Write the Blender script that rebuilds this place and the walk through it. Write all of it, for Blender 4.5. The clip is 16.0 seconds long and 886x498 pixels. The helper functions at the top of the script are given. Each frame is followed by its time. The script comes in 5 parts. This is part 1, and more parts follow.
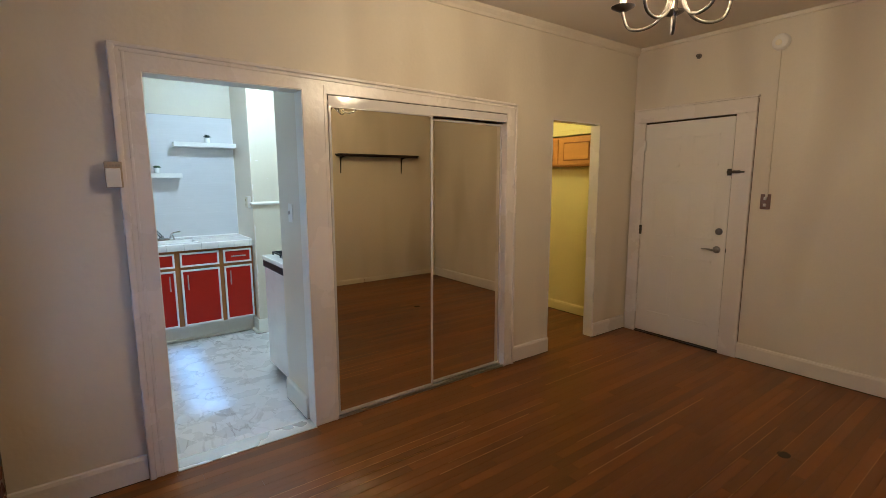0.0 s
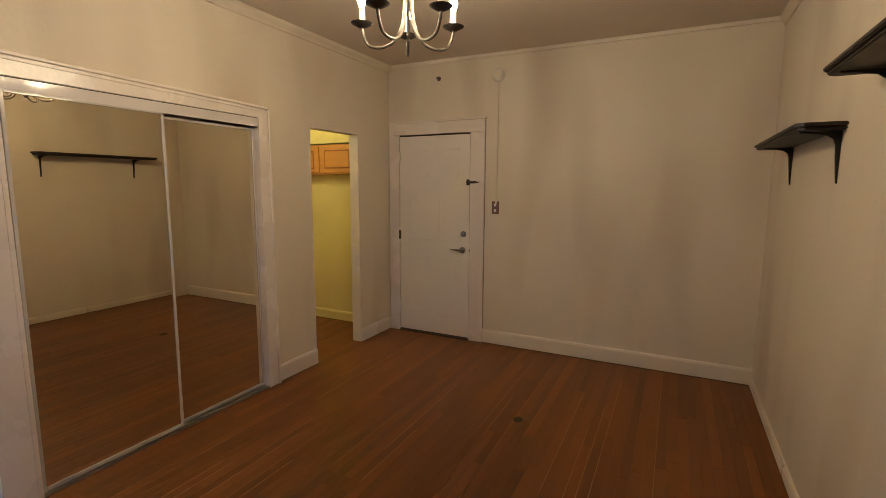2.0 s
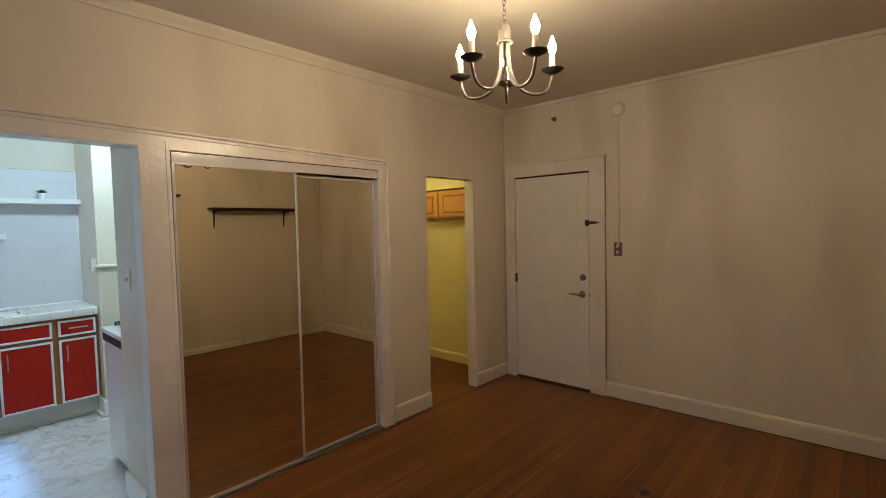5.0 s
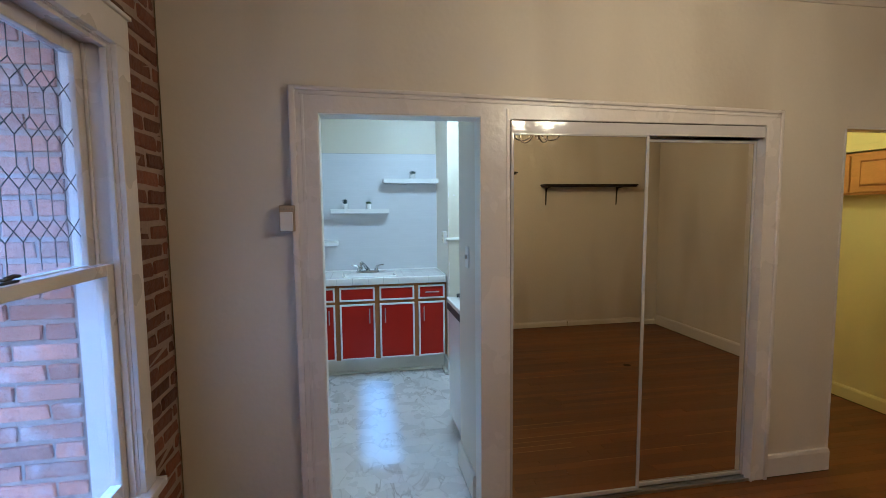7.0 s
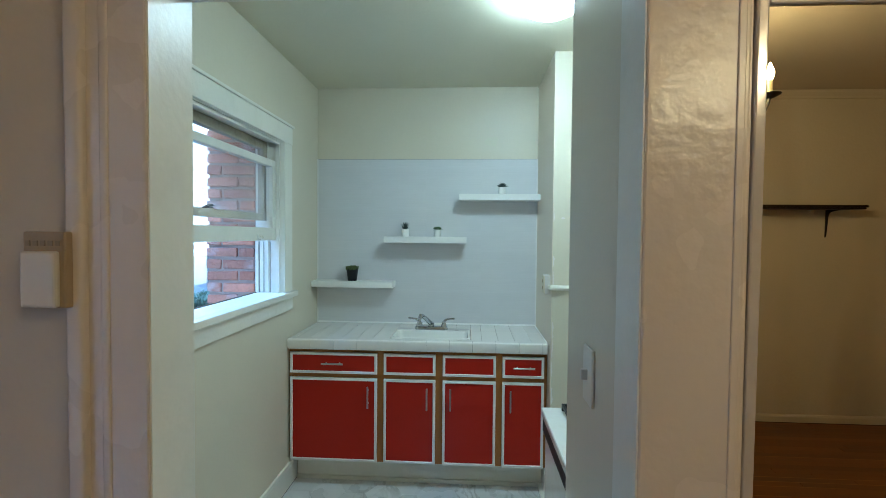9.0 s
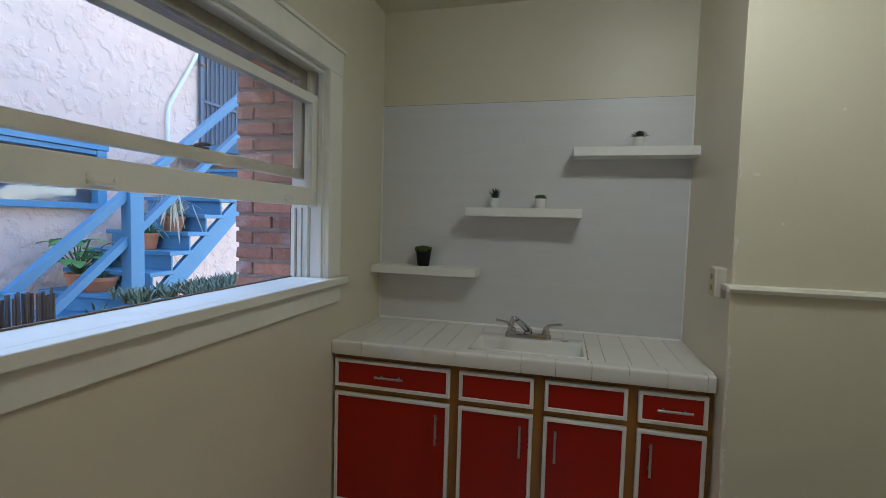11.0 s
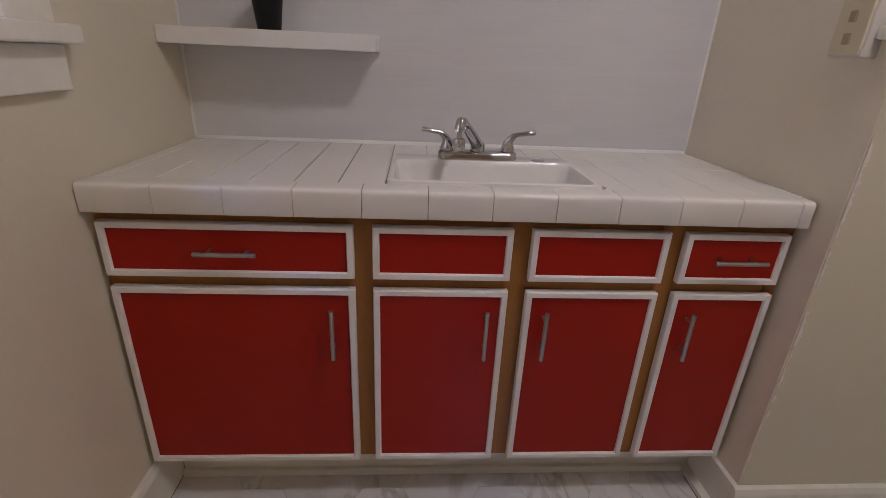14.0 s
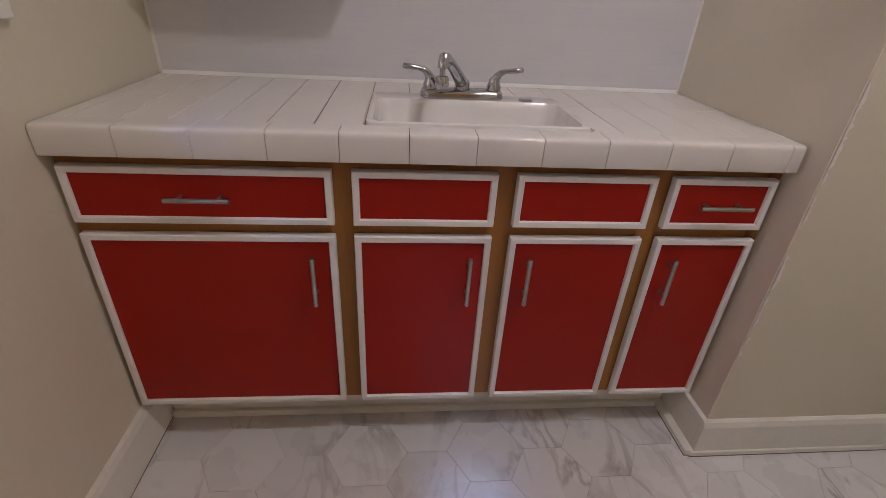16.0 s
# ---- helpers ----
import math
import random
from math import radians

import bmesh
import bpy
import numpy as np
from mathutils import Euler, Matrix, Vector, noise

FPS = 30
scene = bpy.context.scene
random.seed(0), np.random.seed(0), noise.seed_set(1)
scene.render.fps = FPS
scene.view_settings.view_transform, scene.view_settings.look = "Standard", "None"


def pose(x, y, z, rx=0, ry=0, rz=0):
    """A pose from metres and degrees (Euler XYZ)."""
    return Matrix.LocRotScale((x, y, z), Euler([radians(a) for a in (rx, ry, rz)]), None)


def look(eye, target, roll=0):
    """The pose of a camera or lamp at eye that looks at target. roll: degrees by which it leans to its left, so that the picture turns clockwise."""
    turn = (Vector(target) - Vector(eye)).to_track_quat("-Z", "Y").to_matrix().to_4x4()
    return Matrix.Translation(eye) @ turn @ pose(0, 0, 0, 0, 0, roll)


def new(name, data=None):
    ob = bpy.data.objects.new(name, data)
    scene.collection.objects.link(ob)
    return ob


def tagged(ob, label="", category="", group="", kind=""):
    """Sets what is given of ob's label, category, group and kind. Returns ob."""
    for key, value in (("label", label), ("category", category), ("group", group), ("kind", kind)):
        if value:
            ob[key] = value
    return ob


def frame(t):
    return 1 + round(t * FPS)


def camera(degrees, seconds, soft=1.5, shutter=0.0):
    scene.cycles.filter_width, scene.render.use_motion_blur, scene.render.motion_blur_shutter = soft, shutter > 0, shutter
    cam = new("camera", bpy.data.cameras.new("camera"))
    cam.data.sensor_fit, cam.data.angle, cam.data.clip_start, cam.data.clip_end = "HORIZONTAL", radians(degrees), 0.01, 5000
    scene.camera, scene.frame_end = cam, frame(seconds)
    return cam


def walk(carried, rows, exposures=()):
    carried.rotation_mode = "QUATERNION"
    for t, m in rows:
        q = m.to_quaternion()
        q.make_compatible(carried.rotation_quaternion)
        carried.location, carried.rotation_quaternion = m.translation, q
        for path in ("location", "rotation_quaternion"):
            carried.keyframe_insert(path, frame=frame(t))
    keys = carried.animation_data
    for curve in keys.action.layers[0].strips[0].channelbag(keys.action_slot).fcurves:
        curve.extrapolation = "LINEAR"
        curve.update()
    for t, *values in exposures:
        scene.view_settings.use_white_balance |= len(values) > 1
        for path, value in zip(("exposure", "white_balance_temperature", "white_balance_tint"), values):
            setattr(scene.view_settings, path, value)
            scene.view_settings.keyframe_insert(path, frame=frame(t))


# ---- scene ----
cam = camera(86.8, 16.0, soft=0.6)
PATH = [
    (0, (-0.217, -2.67, 1.515), (0.953, -1.074, 1.224), -0.2),
    (0.5, (-0.193, -2.665, 1.534), (1.203, -1.263, 1.245), -0.6),
    (1, (-0.156, -2.681, 1.538), (1.413, -1.473, 1.257), -0.5),
    (1.5, (-0.139, -2.684, 1.532), (1.547, -1.644, 1.262), -0.4),
    (2, (-0.125, -2.699, 1.535), (1.651, -1.818, 1.269), 0.3),
    (2.5, (-0.117, -2.702, 1.547), (1.699, -1.907, 1.28), 0.7),
    (3, (-0.102, -2.711, 1.538), (1.73, -1.95, 1.281), 0.7),
    (3.2, (-0.111, -2.712, 1.529), (1.722, -1.947, 1.299), 0.7),
    (5.3, (0.032, -2.777, 1.595), (1.364, -1.288, 1.498), -0.8),
    (5.5, (0.057, -2.745, 1.62), (1.262, -1.152, 1.518), -0.3),
    (6, (0.129, -2.704, 1.601), (0.934, -0.876, 1.496), -0.4),
    (6.5, (0.153, -2.549, 1.589), (0.669, -0.622, 1.448), -0.2),
    (7, (0.173, -2.232, 1.58), (0.521, -0.27, 1.41), -0.6),
    (7.5, (0.243, -1.854, 1.573), (0.511, 0.12, 1.396), -0.8),
    (8, (0.348, -1.476, 1.6), (0.484, 0.515, 1.469), -0.1),
    (8.5, (0.409, -1.071, 1.628), (0.409, 0.926, 1.536), 0.5),
    (9, (0.504, -0.711, 1.604), (0.388, 1.285, 1.544), 0.5),
    (9.2, (0.53, -0.59, 1.599), (0.352, 1.402, 1.551), 0.8),
    (11.3, (0.362, 0.271, 1.489), (-0.137, 2.203, 1.353), 1.5),
    (11.5, (0.348, 0.327, 1.476), (-0.096, 2.271, 1.318), 1.5),
    (12, (0.299, 0.484, 1.462), (0.029, 2.448, 1.196), 1.5),
    (12.5, (0.188, 0.655, 1.451), (0.066, 2.614, 1.065), 1.3),
    (13, (0.089, 0.807, 1.36), (0.097, 2.742, 0.853), 1.5),
    (13.5, (0.068, 0.997, 1.289), (0.153, 2.899, 0.677), 1.8),
    (14, (0.064, 1.168, 1.216), (0.193, 3.014, 0.459), 2.6),
    (14.5, (0.069, 1.201, 1.175), (0.211, 2.986, 0.284), 3.4),
    (15, (0.071, 1.193, 1.161), (0.222, 2.92, 0.165), 3.7),
    (15.5, (0.068, 1.193, 1.17), (0.23, 2.896, 0.135), 3.9),
    (16, (0.077, 1.194, 1.217), (0.262, 2.926, 0.236), 3.4),
]
EXPOSURE = [
    (0.0, 4.16, 4680, 7),
    (3.2, 4.14, 4850, 7),
    (5.5, 3.84, 4600, 6),
    (7.0, 3.86, 4280, 6),
    (8.0, 3.86, 4450, 4),
    (9.2, 3.47, 4800, -4),
    (11.3, 2.50, 6000, 18),
    (13.0, 2.82, 6100, 33),
    (14.5, 3.20, 6350, 40),
    (16.0, 3.25, 6350, 40),
]
walk(cam, [(t, look(eye, target, roll)) for t, eye, target, roll in PATH], EXPOSURE)

# ---- light ----
world = bpy.data.worlds.new("world")
scene.world = world
world.use_nodes = True
sky = world.node_tree.nodes.new("ShaderNodeTexSky")
sky.sky_type, sky.sun_disc = "NISHITA", False
sky.sun_elevation, sky.sun_rotation = radians(57), radians(272)
sky.air_density, sky.dust_density, sky.ozone_density = 1.2, 0.15, 5.0
background = world.node_tree.nodes["Background"]
background.inputs["Strength"].default_value = 0.15
world.node_tree.links.new(sky.outputs["Color"], background.inputs["Color"])
sun = new("sun", bpy.data.lights.new("sun", "SUN"))
sun.data.energy, sun.data.angle, sun.data.color = 0.42, radians(8), (0.36, 0.63, 1.0)
sun.matrix_world = look((-5.45, 0.2, 8.4), (0, 0, 0))

BULB, KITCHEN_LAMP, HALL_LAMP = 37.0, 5.9, 21.0


# ---- materials ----
def links(mat):
    return mat.node_tree.nodes, mat.node_tree.links


def surface(name, color, rough=0.5, metal=0.0, broad=0.10, broad_scale=1.6, grain=0.06, grain_scale=70.0, bump=0.15,
            stretch=(1, 1, 1), piece=0.0, bump_scale=None, spec=0.5, rough_var=0.1, stain=None, stain_amount=0.0, stain_scale=3.0, coat=0.0, streak=None, depth=0.01, stain_detail=6):
    """Colour with broad and fine variation, uneven gloss and fine relief; piece: how far single pieces differ."""
    mat = bpy.data.materials.new(name)
    mat.use_nodes = True
    n, l = links(mat)
    b = n["Principled BSDF"]
    b.inputs["Metallic"].default_value = metal
    b.inputs["Specular IOR Level"].default_value = spec
    b.inputs["Coat Weight"].default_value = coat
    b.inputs["Coat Roughness"].default_value = 0.27
    co = n.new("ShaderNodeTexCoord")
    mp = n.new("ShaderNodeMapping")
    mp.inputs["Scale"].default_value = stretch
    l.new(co.outputs["Object"], mp.inputs["Vector"])
    source = mp.outputs["Vector"]
    if piece:
        info = n.new("ShaderNodeObjectInfo")
        add = n.new("ShaderNodeVectorMath")
        add.operation = "ADD"
        times = n.new("ShaderNodeVectorMath")
        times.operation = "SCALE"
        times.inputs[0].default_value = (37.0, 19.0, 53.0)
        l.new(info.outputs["Random"], times.inputs["Scale"])
        l.new(source, add.inputs[0])
        l.new(times.outputs[0], add.inputs[1])
        source = add.outputs[0]
    big = n.new("ShaderNodeTexNoise")
    big.inputs["Scale"].default_value, big.inputs["Detail"].default_value = broad_scale, 4
    fine = n.new("ShaderNodeTexNoise")
    fine.inputs["Scale"].default_value, fine.inputs["Detail"].default_value = grain_scale, 3
    for t in (big, fine):
        l.new(source, t.inputs["Vector"])
    value = n.new("ShaderNodeMath")
    value.operation = "MULTIPLY_ADD"
    l.new(big.outputs["Fac"], value.inputs[0])
    value.inputs[1].default_value, value.inputs[2].default_value = 2 * broad, 1 - broad - grain
    value2 = n.new("ShaderNodeMath")
    value2.operation = "MULTIPLY_ADD"
    l.new(fine.outputs["Fac"], value2.inputs[0])
    value2.inputs[1].default_value = 2 * grain
    l.new(value.outputs[0], value2.inputs[2])
    last = value2.outputs[0]
    if piece:
        value3 = n.new("ShaderNodeMath")
        value3.operation = "MULTIPLY_ADD"
        l.new(info.outputs["Random"], value3.inputs[0])
        value3.inputs[1].default_value = 2 * piece
        value3.inputs[2].default_value = 1 - piece
        prod = n.new("ShaderNodeMath")
        prod.operation = "MULTIPLY"
        l.new(last, prod.inputs[0])
        l.new(value3.outputs[0], prod.inputs[1])
        last = prod.outputs[0]
    tint = n.new("ShaderNodeVectorMath")
    tint.operation = "SCALE"
    tint.inputs[0].default_value = color
    l.new(last, tint.inputs["Scale"])
    out = tint.outputs[0]
    if stain:
        spots = n.new("ShaderNodeTexNoise")
        spots.inputs["Scale"].default_value, spots.inputs["Detail"].default_value, spots.inputs["Roughness"].default_value = stain_scale, stain_detail, 0.65
        if streak:
            sm = n.new("ShaderNodeMapping")
            sm.inputs["Scale"].default_value = streak
            l.new(source, sm.inputs["Vector"])
            l.new(sm.outputs[0], spots.inputs["Vector"])
        else:
            l.new(source, spots.inputs["Vector"])
        ramp = n.new("ShaderNodeMapRange")
        ramp.inputs[1].default_value, ramp.inputs[2].default_value, ramp.inputs[4].default_value = 0.52, 0.72, stain_amount
        l.new(spots.outputs["Fac"], ramp.inputs[0])
        mix = n.new("ShaderNodeMix")
        mix.data_type = "RGBA"
        l.new(ramp.outputs[0], mix.inputs[0])
        l.new(out, mix.inputs[6])
        mix.inputs[7].default_value = (*stain, 1)
        out = mix.outputs[2]
    l.new(out, b.inputs["Base Color"])
    gloss = n.new("ShaderNodeMath")
    gloss.operation = "MULTIPLY_ADD"
    l.new(big.outputs["Fac"], gloss.inputs[0])
    gloss.inputs[1].default_value, gloss.inputs[2].default_value = 2 * rough_var, max(0.02, rough - rough_var)
    l.new(gloss.outputs[0], b.inputs["Roughness"])
    if bump:
        relief = n.new("ShaderNodeTexNoise")
        relief.inputs["Scale"].default_value, relief.inputs["Detail"].default_value = bump_scale or grain_scale, 3
        l.new(source, relief.inputs["Vector"])
        bp = n.new("ShaderNodeBump")
        bp.inputs["Strength"].default_value, bp.inputs["Distance"].default_value = bump, depth
        l.new(relief.outputs["Fac"], bp.inputs["Height"])
        l.new(bp.outputs["Normal"], b.inputs["Normal"])
    return mat


def marble(name, color, vein):
    mat = surface(name, color, rough=0.28, broad=0.05, broad_scale=5, grain=0.02, grain_scale=40, bump=0.02, piece=0.05)
    n, l = links(mat)
    b = n["Principled BSDF"]
    old = b.inputs["Base Color"].links[0].from_socket
    src = n["Noise Texture"].inputs["Vector"].links[0].from_socket
    veins = n.new("ShaderNodeTexNoise")
    veins.inputs["Scale"].default_value, veins.inputs["Detail"].default_value, veins.inputs["Distortion"].default_value = 2.6, 6, 0.7
    turn = n.new("ShaderNodeMapping")
    turn.inputs["Rotation"].default_value = (0, 0, 0.8)
    turn.inputs["Scale"].default_value = (2.2, 0.8, 1)
    l.new(src, turn.inputs["Vector"])
    l.new(turn.outputs[0], veins.inputs["Vector"])
    d = n.new("ShaderNodeMath")
    d.operation = "SUBTRACT"
    l.new(veins.outputs["Fac"], d.inputs[0])
    d.inputs[1].default_value = 0.5
    a = n.new("ShaderNodeMath")
    a.operation = "ABSOLUTE"
    l.new(d.outputs[0], a.inputs[0])
    r = n.new("ShaderNodeMapRange")
    r.inputs[1].default_value, r.inputs[2].default_value, r.inputs[3].default_value, r.inputs[4].default_value = 0.0, 0.032, 0.8, 0.0
    l.new(a.outputs[0], r.inputs[0])
    patch = n.new("ShaderNodeTexNoise")
    patch.inputs["Scale"].default_value = 2.3
    l.new(src, patch.inputs["Vector"])
    pr = n.new("ShaderNodeMapRange")
    pr.inputs[1].default_value, pr.inputs[2].default_value = 0.42, 0.66
    l.new(patch.outputs["Fac"], pr.inputs[0])
    m = n.new("ShaderNodeMath")
    m.operation = "MULTIPLY"
    l.new(r.outputs[0], m.inputs[0])
    l.new(pr.outputs[0], m.inputs[1])
    mix = n.new("ShaderNodeMix")
    mix.data_type = "RGBA"
    l.new(m.outputs[0], mix.inputs[0])
    l.new(old, mix.inputs[6])
    mix.inputs[7].default_value = (*vein, 1)
    l.new(mix.outputs[2], b.inputs["Base Color"])
    return mat


def glow(name, color, strength):
    mat = bpy.data.materials.new(name)
    mat.use_nodes = True
    b = mat.node_tree.nodes["Principled BSDF"]
    b.inputs["Base Color"].default_value = (*color, 1)
    b.inputs["Emission Color"].default_value = (*color, 1)
    b.inputs["Emission Strength"].default_value = strength
    return mat


def glass(name, tint=(1, 1, 1), rough=0.0):
    mat = bpy.data.materials.new(name)
    mat.use_nodes = True
    b = mat.node_tree.nodes["Principled BSDF"]
    b.inputs["Base Color"].default_value = (*tint, 1)
    b.inputs["Transmission Weight"].default_value = 1.0
    b.inputs["Roughness"].default_value = rough
    b.inputs["IOR"].default_value = 1.45
    return mat


WALL = surface("cream wall paint", (0.61, 0.54, 0.43), 0.55, broad=0.08, broad_scale=0.9, grain=0.025, bump=0.12, bump_scale=38, stain=(0.37, 0.295, 0.215), stain_amount=0.62, stain_scale=1.5, streak=(1, 1, 0.22), stain_detail=1.5)
CEIL = surface("ceiling paint", (0.62, 0.545, 0.445), 0.7, broad=0.06, grain=0.02, bump=0.06, bump_scale=40)
TRIM = surface("glossy cream trim paint", (0.66, 0.595, 0.535), 0.27, broad=0.05, broad_scale=2.5, grain=0.02, bump=0.22, bump_scale=26, stain=(0.50, 0.43, 0.37), stain_amount=0.10, stain_detail=3, stain_scale=5.0)
KWALL = surface("pale kitchen wall paint", (0.67, 0.615, 0.485), 0.40, broad=0.04, grain=0.02, bump=0.05, bump_scale=50, stain=(0.54, 0.49, 0.37), stain_amount=0.15, stain_scale=1.1)
KCEIL = surface("kitchen ceiling paint", (0.67, 0.63, 0.48), 0.5, broad=0.04, grain=0.02, bump=0.05, bump_scale=50)
KTRIM = surface("white kitchen trim paint", (0.78, 0.76, 0.68), 0.35, broad=0.05, grain=0.02, bump=0.08, bump_scale=60, stain=(0.45, 0.42, 0.34), stain_amount=0.2, stain_scale=5)
HALL = surface("yellowish hall paint", (0.76, 0.65, 0.27), 0.55, broad=0.04, grain=0.02, bump=0.05, bump_scale=45)
DOOR = surface("white door paint", (0.66, 0.615, 0.56), 0.38, broad=0.04, grain=0.02, bump=0.05, bump_scale=60, stain=(0.5, 0.44, 0.38), stain_amount=0.12, stain_scale=4)
OAK = surface("varnished red oak", (0.172, 0.057, 0.005), 0.36, broad=0.20, broad_scale=2.2, grain=0.11, grain_scale=24, bump=0.03, stretch=(0.35, 3.5, 1), piece=0.20, stain=(0.060, 0.021, 0.004), stain_amount=0.50, stain_scale=1.5, streak=(1.2, 0.7, 1), spec=0.28, coat=0.08)
WORN = surface("worn pale plank edge", (0.32, 0.15, 0.04), 0.6, broad=0.3, broad_scale=4)
SOOT = surface("grimy crack", (0.16, 0.12, 0.085), 0.9)
# Near black; in gaps and under baseboards it stands in for shade.
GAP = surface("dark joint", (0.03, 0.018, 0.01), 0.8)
MARBLE = marble("marble look vinyl", (0.68, 0.67, 0.665), (0.34, 0.31, 0.29))
JOINT = surface("grey tile joint", (0.36, 0.34, 0.33), 0.7)
BRICK = surface("old red brick", (0.150, 0.051, 0.024), 0.85, broad=0.35, broad_scale=9, grain=0.22, grain_scale=60, bump=1.0, bump_scale=28, depth=0.014, piece=0.45, stain=(0.10, 0.06, 0.045), stain_amount=0.6, stain_scale=9)
BRICK_OUT = surface("pale exterior brick", (0.42, 0.195, 0.135), 0.9, broad=0.25, broad_scale=9, grain=0.2, grain_scale=60, bump=1.0, bump_scale=30, depth=0.012, piece=0.3, stain=(0.52, 0.45, 0.43), stain_amount=0.8, stain_scale=5)
MORTAR = surface("sooty lime mortar", (0.31, 0.215, 0.145), 0.9, broad=0.15, broad_scale=8, grain=0.15, bump=0.7, bump_scale=50)
MORTAR_OUT = surface("pale mortar", (0.36, 0.28, 0.24), 0.9, broad=0.15, broad_scale=8, grain=0.15, bump=0.7, bump_scale=50)
MIRROR = bpy.data.materials.new("mirror glass")
MIRROR.use_nodes = True
MIRROR.node_tree.nodes["Principled BSDF"].inputs["Metallic"].default_value = 1.0
MIRROR.node_tree.nodes["Principled BSDF"].inputs["Roughness"].default_value = 0.0
MIRROR.node_tree.nodes["Principled BSDF"].inputs["Base Color"].default_value = (0.83, 0.78, 0.59, 1)
FASCIA = surface("glossy painted metal", (0.56, 0.52, 0.50), 0.09, broad=0.05, grain=0.03, bump=0.04, bump_scale=9, rough_var=0.03)
ALU = surface("brushed aluminium", (0.64, 0.60, 0.57), 0.15, metal=0.35, broad=0.06, grain=0.05, bump=0.03, bump_scale=14, rough_var=0.05)
THRESHOLD = surface("worn bright metal", (0.80, 0.78, 0.75), 0.28, metal=0.6, broad=0.1, grain=0.08, bump=0.05)
DARK_STEEL = surface("dull dark nickel", (0.26, 0.25, 0.25), 0.30, metal=1.0, broad=0.1, grain=0.08, bump=0.02)
STEEL = surface("brushed nickel", (0.44, 0.43, 0.41), 0.32, metal=1.0, broad=0.08, grain=0.08, grain_scale=200, bump=0.03)
CHROME = surface("chrome", (0.50, 0.51, 0.53), 0.09, metal=1.0, broad=0.03, grain=0.02, bump=0.0, rough_var=0.04)
BRONZE = surface("dark bronze", (0.065, 0.055, 0.05), 0.4, metal=0.6, broad=0.15, grain=0.1, bump=0.08)
PEWTER = surface("pewter painted iron", (0.095, 0.077, 0.063), 0.48, metal=0.35, broad=0.12, grain=0.1, bump=0.05)
CANDLE = surface("ivory candle sleeve", (0.80, 0.68, 0.42), 0.5, broad=0.05, grain=0.03, bump=0.03)
FLAME = glow("lit candle bulb", (1.0, 0.66, 0.30), BULB)
DOME = glow("lit milk glass", (0.94, 1.0, 0.90), KITCHEN_LAMP)
HALL_GLOW = glow("lit hall bulb", (1.0, 0.77, 0.27), HALL_LAMP)
BLACK = surface("dark brown painted wood", (0.018, 0.011, 0.008), 0.46, spec=0.35, broad=0.2, grain=0.15, grain_scale=40, bump=0.08)
IRON = surface("black iron", (0.009, 0.009, 0.009), 0.5, spec=0.3, broad=0.1, grain=0.1, bump=0.1)
RED = surface("red laminate", (0.36, 0.012, 0.003), 0.36, broad=0.07, broad_scale=3, grain=0.03, grain_scale=120, bump=0.04, bump_scale=140, spec=0.27, stain=(0.28, 0.011, 0.004), stain_amount=0.3, stain_scale=4)
MOULD = surface("white painted moulding", (0.82, 0.80, 0.77), 0.4, broad=0.06, grain=0.04, bump=0.1, bump_scale=60)
FRAME = surface("honey stained plywood", (0.34, 0.135, 0.022), 0.45, broad=0.2, broad_scale=3, grain=0.18, grain_scale=60, bump=0.08, stretch=(6, 6, 0.6))
# Darker honey: shade in the panel grooves and beside the wall, as colour.
HONEY_SHADE = surface("honey darkened for shade", (0.26, 0.10, 0.015), 0.5)
HONEY = surface("honey oak", (0.54, 0.26, 0.05), 0.4, broad=0.18, broad_scale=3, grain=0.14, grain_scale=50, bump=0.06, stretch=(6, 0.7, 6))
TILE = surface("white glazed tile", (0.80, 0.77, 0.72), 0.16, broad=0.03, broad_scale=4, grain=0.01, bump=0.03, bump_scale=25, piece=0.012)
SKIRT = surface("cream baseboard paint", (0.64, 0.575, 0.485), 0.5, broad=0.06, grain=0.02, bump=0.06, bump_scale=45, stain=(0.45, 0.37, 0.28), stain_amount=0.25, stain_scale=3)
GROUT = surface("dark grout", (0.14, 0.12, 0.10), 0.85)
CAULK = surface("browned caulk", (0.62, 0.52, 0.42), 0.6, broad=0.2, broad_scale=14, grain=0.1, bump=0.2, stain=(0.28, 0.18, 0.11), stain_amount=0.8, stain_scale=18)
ENAMEL = surface("white enamel", (0.82, 0.80, 0.76), 0.14, broad=0.03, grain=0.01, bump=0.0, stain=(0.62, 0.55, 0.46), stain_amount=0.25, stain_scale=6)
SPLASH = surface("pale grey streaked splash tile", (0.67, 0.665, 0.675), 0.34, broad=0.06, broad_scale=5, grain=0.04, grain_scale=16, bump=0.05, stretch=(0.35, 1, 7), piece=0.0)
WHITE = surface("white lacquer", (0.82, 0.81, 0.78), 0.4, broad=0.03, grain=0.02, bump=0.03)
IVORY = surface("aged ivory plastic", (0.70, 0.62, 0.44), 0.4, broad=0.06, grain=0.03, bump=0.02)
PLASTIC = surface("white plastic", (0.66, 0.62, 0.56), 0.4, broad=0.04, grain=0.02, bump=0.02)
PANE = glass("window glass")
# Weathered, dirty paint; the dark of a backlit sash is in its colour too.
WEATHERED_BACKLIT = surface("weathered sash paint darkened as backlit", (0.42, 0.38, 0.29), 0.6, broad=0.15, broad_scale=5, grain=0.1, bump=0.2, bump_scale=60, stain=(0.16, 0.13, 0.09), stain_amount=0.6, stain_scale=9)
